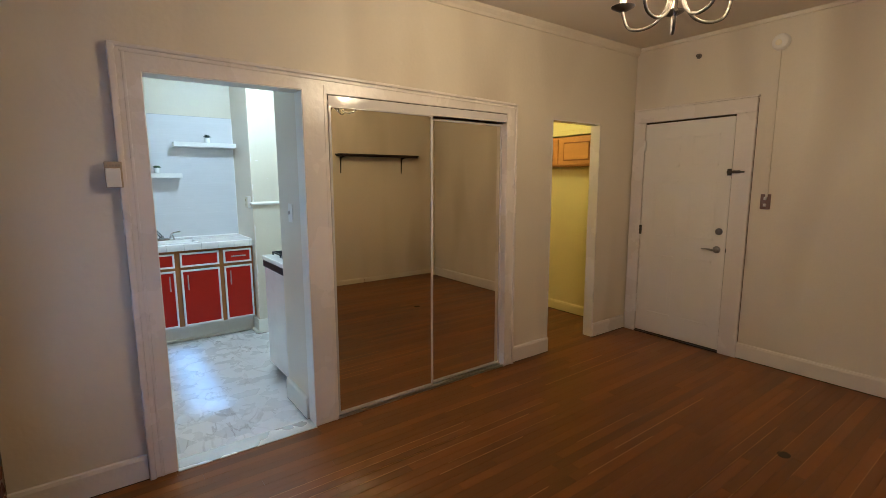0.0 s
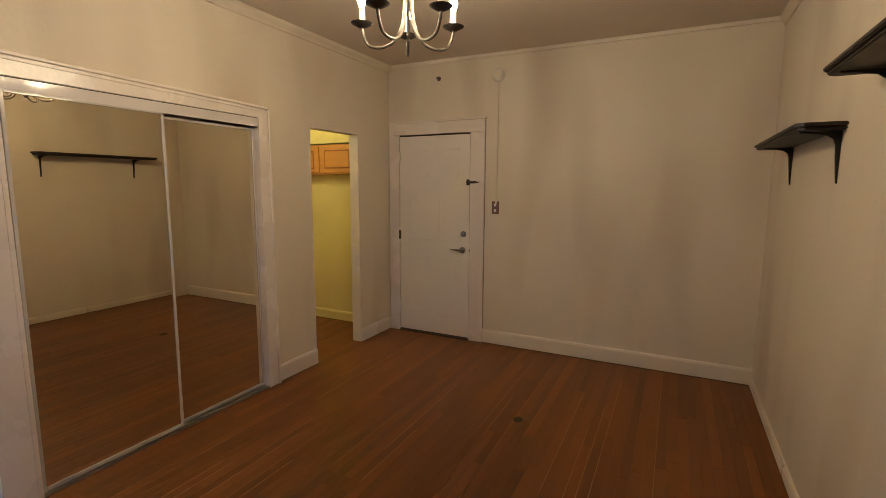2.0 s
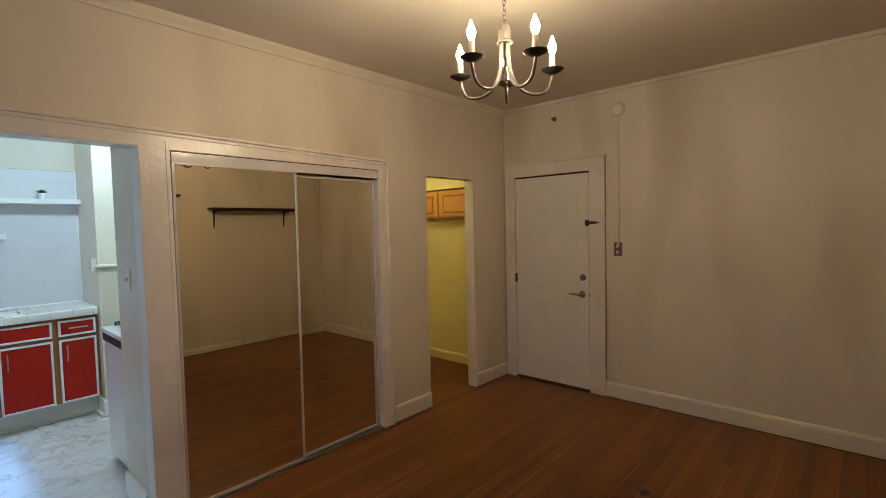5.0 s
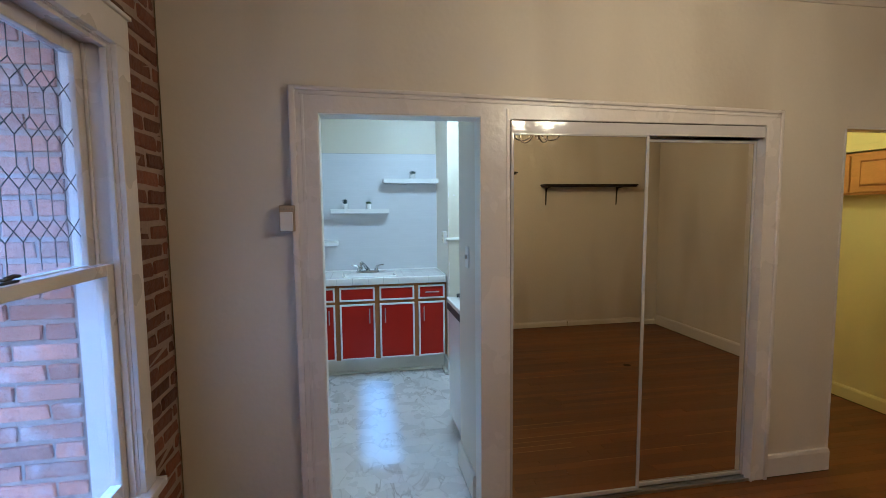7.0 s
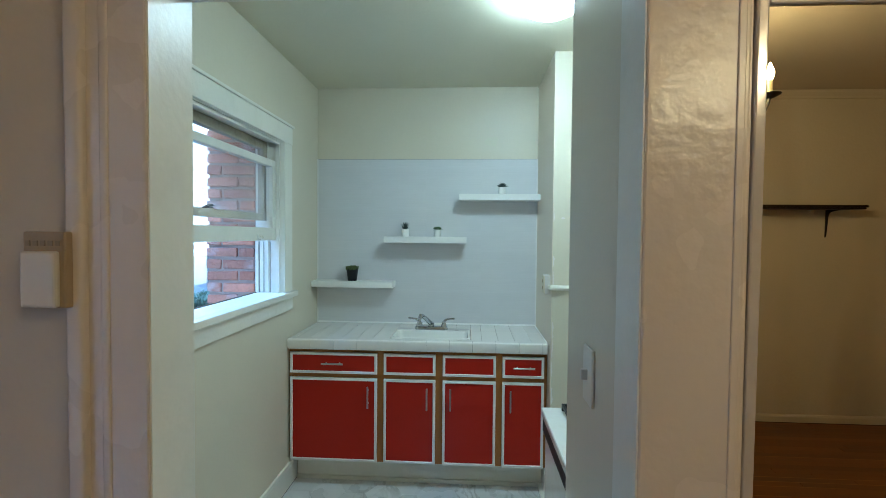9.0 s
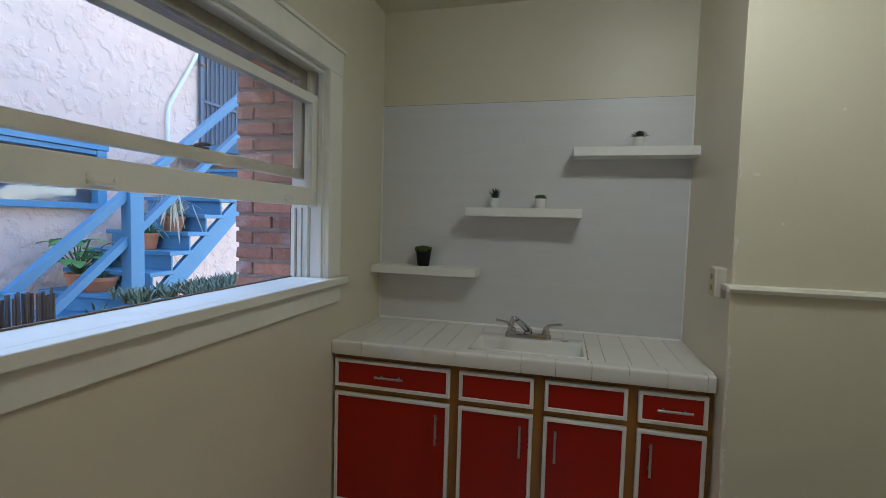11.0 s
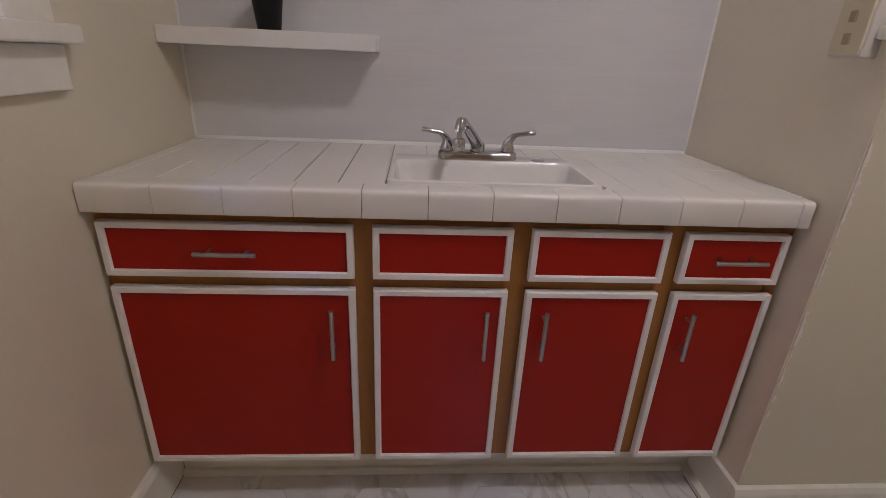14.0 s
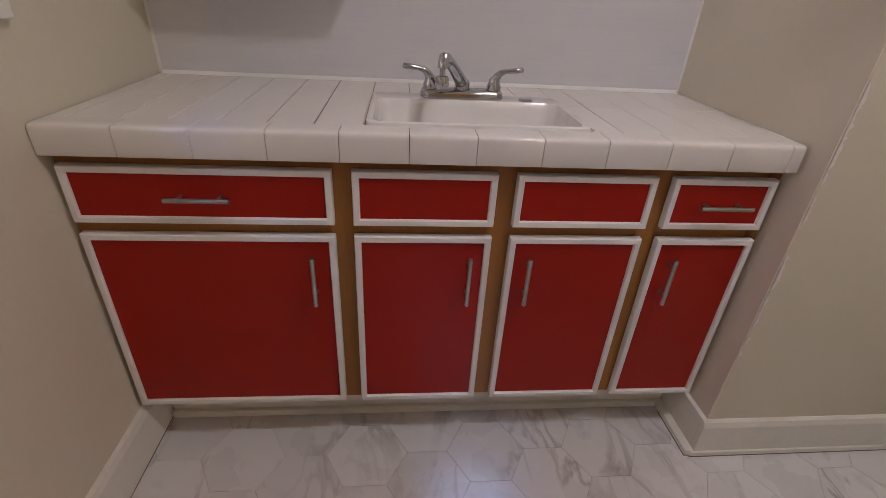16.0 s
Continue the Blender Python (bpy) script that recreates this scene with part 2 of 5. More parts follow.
GATE = surface("dark gate paint", (0.06, 0.09, 0.14), 0.5, broad=0.1, grain=0.1, bump=0.1)


def dusty(name, dust):
    """Old window glass under a film of dust."""
    mat = glass(name)
    n, l = links(mat)
    film = n.new("ShaderNodeBsdfTranslucent")
    film.inputs["Color"].default_value = (0.8, 0.8, 0.8, 1)
    spots = n.new("ShaderNodeTexNoise")
    spots.inputs["Scale"].default_value, spots.inputs["Detail"].default_value = 6, 5
    amount = n.new("ShaderNodeMath")
    amount.operation = "MULTIPLY"
    l.new(spots.outputs["Fac"], amount.inputs[0])
    amount.inputs[1].default_value = dust * 2
    mix = n.new("ShaderNodeMixShader")
    l.new(amount.outputs[0], mix.inputs[0])
    l.new(n["Principled BSDF"].outputs[0], mix.inputs[1])
    l.new(film.outputs[0], mix.inputs[2])
    l.new(mix.outputs[0], n["Material Output"].inputs["Surface"])
    return mat


DUSTY = dusty("dusty window glass", 0.07)
DUSTY_LOW = dusty("slightly dusty window glass", 0.025)
LEAF = surface("green leaf", (0.09, 0.15, 0.06), 0.5, broad=0.25, broad_scale=20, grain=0.1, bump=0.1, piece=0.2)
BROADLEAF = surface("bright broad leaf", (0.14, 0.30, 0.07), 0.45, broad=0.25, broad_scale=12, grain=0.1, bump=0.1)
STRAW = surface("pale straw leaf", (0.52, 0.45, 0.30), 0.6, broad=0.3, broad_scale=14, grain=0.1, bump=0.1)
PALELEAF = surface("dusty grey green leaf", (0.20, 0.26, 0.17), 0.6, broad=0.35, broad_scale=12, grain=0.1, bump=0.1)
DARKLEAF = surface("dark succulent leaf", (0.025, 0.045, 0.035), 0.5, broad=0.25, broad_scale=30, grain=0.1, bump=0.1)
MOSS = surface("moss", (0.09, 0.12, 0.03), 0.8, broad=0.3, broad_scale=60, grain=0.2, bump=0.5, bump_scale=200)
SOIL = surface("potting soil", (0.04, 0.03, 0.02), 0.9, bump=0.6)
STUCCO = surface("pinkish stucco", (0.82, 0.575, 0.45), 0.9, broad=0.10, broad_scale=2.2, grain=0.08, grain_scale=12, bump=0.8, bump_scale=9, depth=0.016, stain=(0.55, 0.42, 0.36), stain_amount=0.25, stain_scale=1.6)


def trowelled(mat):
    """Flattens the relief into the raised islands of knocked-down plaster."""
    n, l = links(mat)
    bump = n["Bump"]
    height = bump.inputs["Height"].links[0].from_socket
    height.node.inputs["Detail"].default_value = 5
    flat = n.new("ShaderNodeMapRange")
    flat.interpolation_type = "SMOOTHSTEP"
    flat.inputs[1].default_value, flat.inputs[2].default_value = 0.47, 0.66
    l.new(height, flat.inputs[0])
    l.new(flat.outputs[0], bump.inputs["Height"])


trowelled(STUCCO)
BLUE = surface("blue painted wood", (0.10, 0.26, 0.40), 0.55, broad=0.12, broad_scale=3, grain=0.08, bump=0.1, stain=(0.2, 0.25, 0.3), stain_amount=0.4, stain_scale=6)
TERRA = surface("terracotta", (0.50, 0.19, 0.09), 0.8, broad=0.12, grain=0.08, bump=0.15, piece=0.1)
REED = surface("weathered reed", (0.22, 0.16, 0.12), 0.85, broad=0.2, grain=0.15, bump=0.2, piece=0.3)
EARTH = surface("bare earth and paving", (0.26, 0.23, 0.20), 0.95, broad=0.2, broad_scale=1.5, grain=0.15, bump=0.5)


# ---- building helpers ----
def box(bm, x0, x1, y0, y1, z0, z1):
    v = [bm.verts.new(p) for p in ((x0, y0, z0), (x1, y0, z0), (x1, y1, z0), (x0, y1, z0), (x0, y0, z1), (x1, y0, z1), (x1, y1, z1), (x0, y1, z1))]
    for q in ((3, 2, 1, 0), (4, 5, 6, 7), (0, 1, 5, 4), (1, 2, 6, 5), (2, 3, 7, 6), (3, 0, 4, 7)):
        bm.faces.new([v[i] for i in q])
    return bm


def block(x0, x1, y0, y1, z0, z1, bevel=0.0, segments=2):
    bm = box(bmesh.new(), x0, x1, y0, y1, z0, z1)
    if bevel:
        bmesh.ops.bevel(bm, geom=list(bm.edges), offset=bevel, segments=segments, affect="EDGES", profile=0.5)
    return bm


def blocks(*sizes, bevel=0.0):
    bm = bmesh.new()
    for s in sizes:
        box(bm, *s)
    if bevel:
        bmesh.ops.bevel(bm, geom=list(bm.edges), offset=bevel, segments=2, affect="EDGES", profile=0.5)
    return bm


def lathe(profile, steps=20, centre=(0, 0, 0)):
    """A turned body round z: profile of (radius, height)."""
    bm = bmesh.new()
    rings = []
    for r, z in profile:
        rings.append([bm.verts.new((centre[0] + r * math.cos(2 * math.pi * i / steps), centre[1] + r * math.sin(2 * math.pi * i / steps), centre[2] + z)) for i in range(steps)])
    for a, b in zip(rings, rings[1:]):
        for i in range(steps):
            bm.faces.new((a[i], a[(i + 1) % steps], b[(i + 1) % steps], b[i]))
    if profile[0][0] > 0.0001:
        bm.faces.new(rings[0][::-1])
    if profile[-1][0] > 0.0001:
        bm.faces.new(rings[-1])
    bmesh.ops.remove_doubles(bm, verts=list(bm.verts), dist=0.00002)
    return bm


def tube(bm, points, radius, steps=8):
    """A round bar along points; radius: one number, or one for each point."""
    pts = [Vector(p) for p in points]
    radii = radius if isinstance(radius, (list, tuple)) else [radius] * len(pts)
    rings = []
    side = None
    for i, p in enumerate(pts):
        d = (pts[min(i + 1, len(pts) - 1)] - pts[max(i - 1, 0)]).normalized()
        if side is None:
            side = d.orthogonal().normalized()
        side = (side - d * side.dot(d)).normalized()
        other = d.cross(side)
        rings.append([bm.verts.new(p + radii[i] * (math.cos(2 * math.pi * k / steps) * side + math.sin(2 * math.pi * k / steps) * other)) for k in range(steps)])
    for a, b in zip(rings, rings[1:]):
        for k in range(steps):
            bm.faces.new((a[k], a[(k + 1) % steps], b[(k + 1) % steps], b[k]))
    bm.faces.new(rings[0][::-1])
    bm.faces.new(rings[-1])
    return bm


def extrude(points, axis, a, b):
    """A profile of (u, v) points drawn out along an axis from a to b; for axis x: u = y, v = z; y: u = x, v = z; z: u = x, v = y."""
    bm = bmesh.new()

    def at(u, v, w):
        return {"x": (w, u, v), "y": (u, w, v), "z": (u, v, w)}[axis]
    one = [bm.verts.new(at(u, v, a)) for u, v in points]
    two = [bm.verts.new(at(u, v, b)) for u, v in points]
    n = len(points)
    for i in range(n):
        bm.faces.new((one[i], one[(i + 1) % n], two[(i + 1) % n], two[i]))
    bm.faces.new(one[::-1])
    bm.faces.new(two)
    bmesh.ops.recalc_face_normals(bm, faces=list(bm.faces))
    return bm


def part(name, bm, material, parent=None, label="", smooth=False):
    """Links a bmesh as one mesh object, under a thing or a part."""
    me = bpy.data.meshes.new(name)
    if smooth:
        for f in bm.faces:
            f.smooth = True
    bmesh.ops.recalc_face_normals(bm, faces=list(bm.faces))
    bm.to_mesh(me)
    bm.free()
    me.materials.append(material)
    if smooth:
        me.set_sharp_from_angle(angle=radians(40))
    ob = new(name, me)
    if parent:
        ob.parent = parent
    return tagged(ob, label)


def thing(name, place, label, category, group="", turn=0.0):
    ob = new(name)
    ob.empty_display_size = 0.1
    ob.matrix_basis = pose(*place, 0, 0, turn)
    return tagged(ob, label, category, group)


def setting(name, bm, material, label="", smooth=False):
    return tagged(part(name, bm, material, None, label, smooth), kind="structure")


def piece(name, mesh, parent, place):
    """A piece that shares its mesh with its like."""
    ob = new(name, mesh)
    ob.parent = parent
    ob.location = place
    return ob


def shared(name, bm, material):
    me = bpy.data.meshes.new(name)
    bmesh.ops.recalc_face_normals(bm, faces=list(bm.faces))
    bm.to_mesh(me)
    bm.free()
    me.materials.append(material)
    return me


def open_wall(axis, t0, t1, u0, u1, z0, z1, holes):
    """One shell: a wall t0..t1 thick, along an axis from u0 to u1, with openings (u0, u1, z0, z1) through it."""
    us = sorted({u0, u1, *[v for h in holes for v in h[:2] if u0 < v < u1]})
    zs = sorted({z0, z1, *[v for h in holes for v in h[2:] if z0 < v < z1]})
    bm, made = bmesh.new(), {}

    def vert(t, u, z):
        key = (t, u, z)
        if key not in made:
            made[key] = bm.verts.new((u, t, z) if axis == "x" else (t, u, z))
        return made[key]

    def solid(i, j):
        if not (0 <= i < len(us) - 1 and 0 <= j < len(zs) - 1):
            return False
        u, z = (us[i] + us[i + 1]) / 2, (zs[j] + zs[j + 1]) / 2
        return not any(h[0] < u < h[1] and h[2] < z < h[3] for h in holes)
    for i in range(len(us) - 1):
        for j in range(len(zs) - 1):
            if not solid(i, j):
                continue
            a, b, c, d = us[i], us[i + 1], zs[j], zs[j + 1]
            for t in (t0, t1):
                bm.faces.new((vert(t, a, c), vert(t, b, c), vert(t, b, d), vert(t, a, d)))
            for di, dj, (p, q) in ((-1, 0, ((a, c), (a, d))), (1, 0, ((b, c), (b, d))), (0, -1, ((a, c), (b, c))), (0, 1, ((a, d), (b, d)))):
                if not solid(i + di, j + dj):
                    bm.faces.new((vert(t0, *p), vert(t0, *q), vert(t1, *q), vert(t1, *p)))
    return bm


# ---- the setting: a living room, a kitchen behind its north wall, a small hall ----
W, E, S, N = -0.66, 4.083, -3.312, 0.02         # room: inner faces of its walls
H, HK = 2.74, 2.68                              # ceilings of room and kitchen
T = 0.085                                       # thickness of the inner wall
KN, KE = 2.739, 1.80                            # kitchen: far wall of the alcove, east wall
NOOK = 2.088                                   # the wall beside the alcove
DX0, DX1, DZ = 0.0, 0.757, 2.02                 # kitchen doorway
CX0, CX1, CZ = 0.905, 2.345, 2.01               # closet opening
HX0, HX1, HZ = 2.895, 3.54, 2.01                # hall opening
OUT = -1.14                                     # outer face of the brick wall
RW = (-1.35, -0.39, 0.53, 2.16)                 # room window opening: y0, y1, z0, z1
KW = (0.62, 2.065, 1.245, 2.155)                # kitchen window opening
KX, AX = -0.638, 0.992                          # kitchen: west wall, east side of the alcove

floor = setting("floor", block(W, E + 0.05, S, N + 2.4, -0.06, -0.0035), WORN, "worn reddish oak strip floor")
kitchen_floor = setting("kitchen_floor", block(KX, KE, N + T - 0.03, KN, -0.015, -0.003), JOINT, "marble look vinyl tile floor")
setting("ceiling", block(W - 0.1, E + 0.15, S - 0.1, N, H, H + 0.1), CEIL, "cream painted plaster ceiling")
setting("ceiling_kitchen", block(W - 0.1, KE + 0.1, N + T, KN + 0.1, HK, HK + 0.1), KCEIL, "pale painted kitchen ceiling")
setting("ceiling_hall", block(2.4, E + 0.1, N + T, 2.5, 2.6, 2.7), HALL)

# north wall with its three openings, painted in cream on the room side
setting("wall_north", open_wall("x", N, N + T, W, E + 0.1, 0, H, [(DX0, DX1, -1, DZ), (CX0, CX1, -1, CZ), (HX0, HX1, -1, HZ)]), WALL, "cream painted plaster wall")
# a skin of pale paint on the kitchen side of that wall
setting("wall_kitchen_south", open_wall("x", N + T, N + T + 0.006, KX, KE, 0, HK, [(DX0, DX1, -1, DZ)]), KWALL)
setting("wall_east", block(E, E + 0.1, S - 0.1, N, 0, H), WALL, "cream wall with faint vertical stains")
setting("wall_south", block(W - 0.4, E + 0.1, S - 0.1, S, 0, H), WALL, "cream painted plaster wall")
# closet: side wall towards the kitchen, back wall
setting("wall_closet_side", block(DX1, DX1 + 0.09, N + T + 0.006, 0.50, 0, HK), KWALL)
setting("wall_closet_back", block(DX1 + 0.09, 2.5, 0.42, 0.50, 0, HK), KWALL)
setting("ceiling_closet", block(KE + 0.1, 2.4, N + T, 0.50, HK, HK + 0.1), KCEIL)
# kitchen
kitchen_north = setting("wall_kitchen_north", block(KX, AX, KN, KN + 0.1, 0, HK), KWALL, "pale cream kitchen wall")
nook = setting("wall_kitchen_nook", block(AX, KE, NOOK, KN + 0.1, 0, HK), KWALL, "pale kitchen wall with chipped corner")
# Skin over the alcove side; warm bounced light is put into its rosy colour.
setting("wall_alcove_side", block(AX - 0.0035, AX - 0.0002, NOOK + 0.0005, KN - 0.0005, 0, HK), surface("cream paint with warm bounce", (0.78, 0.70, 0.56), 0.4, broad=0.05, grain=0.02, bump=0.06, bump_scale=45), "cream painted side wall of the sink alcove, tinted for warm light")
setting("wall_kitchen_east", block(KE, KE + 0.1, N + T, NOOK, 0, HK), KWALL)
# hall
setting("wall_hall_east", block(4.05, 4.15, N + T, 2.4, 0, 2.6), HALL, "yellowish painted hall wall")
setting("wall_hall_west", block(2.5, 2.6, N + T, 2.4, 0, 2.6), HALL)
setting("wall_hall_north", block(2.5, 4.15, 2.3, 2.4, 0, 2.6), HALL)
setting("wall_hall_south", open_wall("x", N + T, N + T + 0.006, 2.6, 4.05, 0, 2.6, [(HX0, HX1, -1, HZ)]), HALL)


def pierced(x0, x1, y0, y1, z1, holes):
    return open_wall("y", x0, x1, y0, y1, 0, z1, holes)


wall_west = setting("wall_west", pierced(W - 0.12, W - 0.007, S, N + T, H, [(RW[0], RW[1], RW[2] - 0.02, RW[3])]), MORTAR, "exposed old red brick wall with sooty mortar")
setting("wall_kitchen_west", pierced(W - 0.12, KX, N + T, KN, HK, [(KW[0], KW[1], KW[2] - 0.02, KW[3])]), KWALL, "pale cream kitchen wall under the window")
outer_wall = setting("wall_outer", pierced(OUT + 0.012, W - 0.12, S - 0.3, KN + 0.6, 3.4, [(RW[0] - 0.02, RW[1] + 0.012, RW[2] - 0.1, RW[3] + 0.1), (KW[0] - 0.02, 2.132, KW[2] - 0.17, KW[3] + 0.1)]), MORTAR_OUT, "weathered exterior brick wall")


# ---- trim ----
def sloped(bm, x0, fall):
    """Old head boards that sag towards the east."""
    for v in bm.verts:
        if v.co.z > 2.06:
            v.co.z -= fall * (v.co.x - x0)
    return bm


KX0, KX1 = DX0 - 0.112, CX1 + 0.10


def eased(bm, offset):
    """Rounds the front arrises of a casing, as under many coats of paint."""
    bmesh.ops.recalc_face_normals(bm, faces=list(bm.faces))
    edges = [e for e in bm.edges if len(e.link_faces) == 2 and e.calc_face_angle() > 0.5 and all(v.co.y < 0 for v in e.verts)]
    bmesh.ops.bevel(bm, geom=edges, offset=offset, segments=2, affect="EDGES", profile=0.5)
    return bm


def band(bm, x0, x1, y, z0, z1, bevel):
    """One rounded strip of moulding, proud of the casing."""
    b = block(x0, x1, y, N, z0, z1, bevel, 3)
    me = bpy.data.meshes.new("strip")
    b.to_mesh(me)
    b.free()
    bm.from_mesh(me)
    bpy.data.meshes.remove(me)


c = setting("trim_casing", sloped(eased(open_wall("x", -0.006, N, KX0, KX1, 0, 2.122, [(DX0, DX1, -1, DZ), (CX0, CX1, -1, CZ)]), 0.004), KX0, 0.0185), TRIM, "thick glossy painted casing round kitchen door and closet")
bm = bmesh.new()
band(bm, KX0 - 0.016, KX0 + 0.014, -0.018, 0, 2.132, 0.006)
part("back_band", bm, TRIM, c, smooth=True)
bm = bmesh.new()
band(bm, KX0 + 0.036, KX0 + 0.050, -0.0095, 0, 2.10, 0.003)
part("bead", bm, TRIM, c, smooth=True)
bm = bmesh.new()
band(bm, KX0 - 0.0155, KX1 + 0.008, -0.0175, 2.120, 2.139, 0.006)
part("cap", sloped(bm, KX0, 0.0185), TRIM, c, smooth=True)
bm = bmesh.new()
band(bm, KX0 + 0.03, KX1 - 0.01, -0.0098, 2.100, 2.112, 0.003)
part("head_bead", sloped(bm, KX0, 0.0185), TRIM, c, smooth=True)
bm = bmesh.new()
band(bm, KX1 - 0.014, KX1 + 0.008, -0.016, 0, 2.088, 0.005)
part("closet_band", bm, TRIM, c, smooth=True)
part("jamb_lining", blocks((DX0 - 0.004, DX0 + 0.002, -0.003, N + T + 0.0075, 0, DZ), (DX1 - 0.002, DX1 + 0.004, -0.003, N + T + 0.002, 0, DZ), (DX0, DX1, -0.003, N + T + 0.01, DZ - 0.003, DZ + 0.002)), KTRIM, c)
part("mullion_bead", blocks((CX0 - 0.020, CX0 - 0.008, -0.0085, -0.004, 0, CZ + 0.05), bevel=0.002), TRIM, c)
part("inner_bead", blocks((CX1 - 0.002, CX1 + 0.012, -0.012, N, 0, CZ - 0.001), bevel=0.003), TRIM, c)
part("reveal", blocks((CX1 - 0.003, CX1 + 0.002, -0.002, N + T, 0, CZ), (CX0 - 0.002, CX0 + 0.003, -0.002, N + T, 0, CZ)), TRIM, c)
setting("trim_hall_jamb", blocks((HX1 - 0.004, HX1 + 0.012, N - 0.004, N + T + 0.012, 0, HZ), (HX0 - 0.01, HX0 + 0.004, N - 0.003, N + T + 0.01, 0, HZ), (HX0, HX1, N - 0.003, N + T + 0.01, HZ - 0.004, HZ + 0.01), bevel=0.002), TRIM)

# entrance door casing
EY0, EY1 = -0.908, -0.112
entry = setting("trim_entry_door", blocks((E - 0.024, E, EY1, EY1 + 0.118, 0, 2.045), (E - 0.024, E, EY0 - 0.145, EY0, 0, 2.045), bevel=0.003), TRIM, "painted entrance door casing")
part("head", blocks((E - 0.026, E, EY0 - 0.145, EY1 + 0.118, 2.045, 2.16), bevel=0.003), TRIM, entry)
part("cap", blocks((E - 0.032, E, EY0 - 0.155, EY1 + 0.125, 2.16, 2.175), bevel=0.003), TRIM, entry)
part("crack", block(E - 0.005, E, EY0 - 0.1485, EY0 - 0.1455, 0.142, 2.15), SOOT, entry, "dark crack beside the casing")
part("threshold", blocks((E - 0.03, E + 0.02, EY0, EY1, 0.0, 0.012), bevel=0.002), BRONZE, entry)


def skirting(name, axis, at, a, b, out, height=0.135, material=None):
    """A baseboard with a rounded top along an axis; out: which way it stands proud."""
    # A near black strip stands in for the shade in the open joint below.
    setting("baseboard_shade", extrude([(at, 0), (at + out * 0.0165, 0), (at + out * 0.0165, 0.006), (at, 0.006)], axis, a, b), GAP, "dark strip for the shade in the joint below the baseboard")
    p = [(at, 0.0062), (at + out * 0.018, 0.0062), (at + out * 0.018, height - 0.02), (at + out * 0.012, height - 0.004), (at + out * 0.004, height), (at, height)]
    return setting(name, extrude(p, axis, a, b), material or TRIM, "painted baseboard")


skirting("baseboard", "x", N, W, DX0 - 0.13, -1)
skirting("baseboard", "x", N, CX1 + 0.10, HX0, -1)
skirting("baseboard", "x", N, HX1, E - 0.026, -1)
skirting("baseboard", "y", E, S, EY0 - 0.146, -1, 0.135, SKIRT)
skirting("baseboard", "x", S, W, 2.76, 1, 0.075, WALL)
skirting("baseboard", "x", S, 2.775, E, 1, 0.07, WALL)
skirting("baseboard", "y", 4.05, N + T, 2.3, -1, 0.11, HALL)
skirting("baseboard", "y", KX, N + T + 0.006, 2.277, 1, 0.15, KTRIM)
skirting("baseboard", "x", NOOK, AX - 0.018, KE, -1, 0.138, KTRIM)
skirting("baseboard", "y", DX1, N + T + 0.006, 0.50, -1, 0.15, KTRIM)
setting("baseboard_return", blocks((AX - 0.018, AX, NOOK, 2.28, 0.004, 0.138), bevel=0.002), KTRIM)
setting("trim_shoe_joint", blocks((AX - 0.0445, AX - 0.02, NOOK - 0.0195, 2.24, 0, 0.0036), (AX - 0.03, KE, NOOK - 0.0255, NOOK - 0.018, 0, 0.0036)), SOOT, "dark joint below the shoe moulding")
setting("trim_shoe", blocks((AX - 0.045, AX - 0.018, NOOK - 0.02, 2.277, 0.0038, 0.022), (AX - 0.03, KE, NOOK - 0.026, NOOK - 0.0185, 0.0038, 0.020), bevel=0.002), KTRIM)
# small crown moulding
for axis, at, a, b, out in (("x", N, W, E, -1), ("x", S, W, E, 1)):
    p = [(at, H - 0.065), (at + out * 0.012, H - 0.065), (at + out * 0.018, H - 0.045), (at + out * 0.035, H - 0.02), (at + out * 0.04, H), (at, H)]
    setting("crown_moulding", extrude(p, axis, a, b), WALL)
p = [(E, H - 0.03), (E - 0.012, H - 0.028), (E - 0.018, H - 0.01), (E - 0.018, H), (E, H)]
setting("crown_moulding", extrude(p, "y", S, N), WALL)
# chair rail and splash edge in the kitchen
setting("chair_rail", extrude([(NOOK, 1.281), (NOOK - 0.02, 1.284), (NOOK - 0.026, 1.296), (NOOK - 0.02, 1.308), (NOOK, 1.312)], "x", AX - 0.014, KE), KTRIM)
setting("chair_rail", blocks((AX - 0.022, AX - 0.0036, NOOK - 0.02, 2.141, 1.284, 1.310), bevel=0.006), KTRIM)
setting("door_threshold", blocks((DX0, DX1, -0.02, N + T, 0.0, 0.006), bevel=0.002), THRESHOLD, "worn metal threshold strip")


# ---- windows ----
def sash(parent, name, x0, x1, y0, y1, z0, z1, stile, rails, material, pane):
    """One sliding sash with its pane; rails: widths at bottom and top."""
    s = part(name, blocks((x0, x1, y0, y0 + stile, z0, z1), (x0, x1, y1 - stile, y1, z0, z1), (x0, x1, y0 + stile, y1 - stile, z0, z0 + rails[0]), (x0, x1, y0 + stile, y1 - stile, z1 - rails[1], z1), bevel=0.003), material, parent)
    g = part("pane", block((x0 + x1) / 2 - 0.002, (x0 + x1) / 2 + 0.002, y0 + stile - 0.005, y1 - stile + 0.005, z0 + rails[0] - 0.005, z1 - rails[1] + 0.005), pane, s)
    g.visible_shadow = pane is DUSTY          # only the dirty leaded pane holds light back
    return s


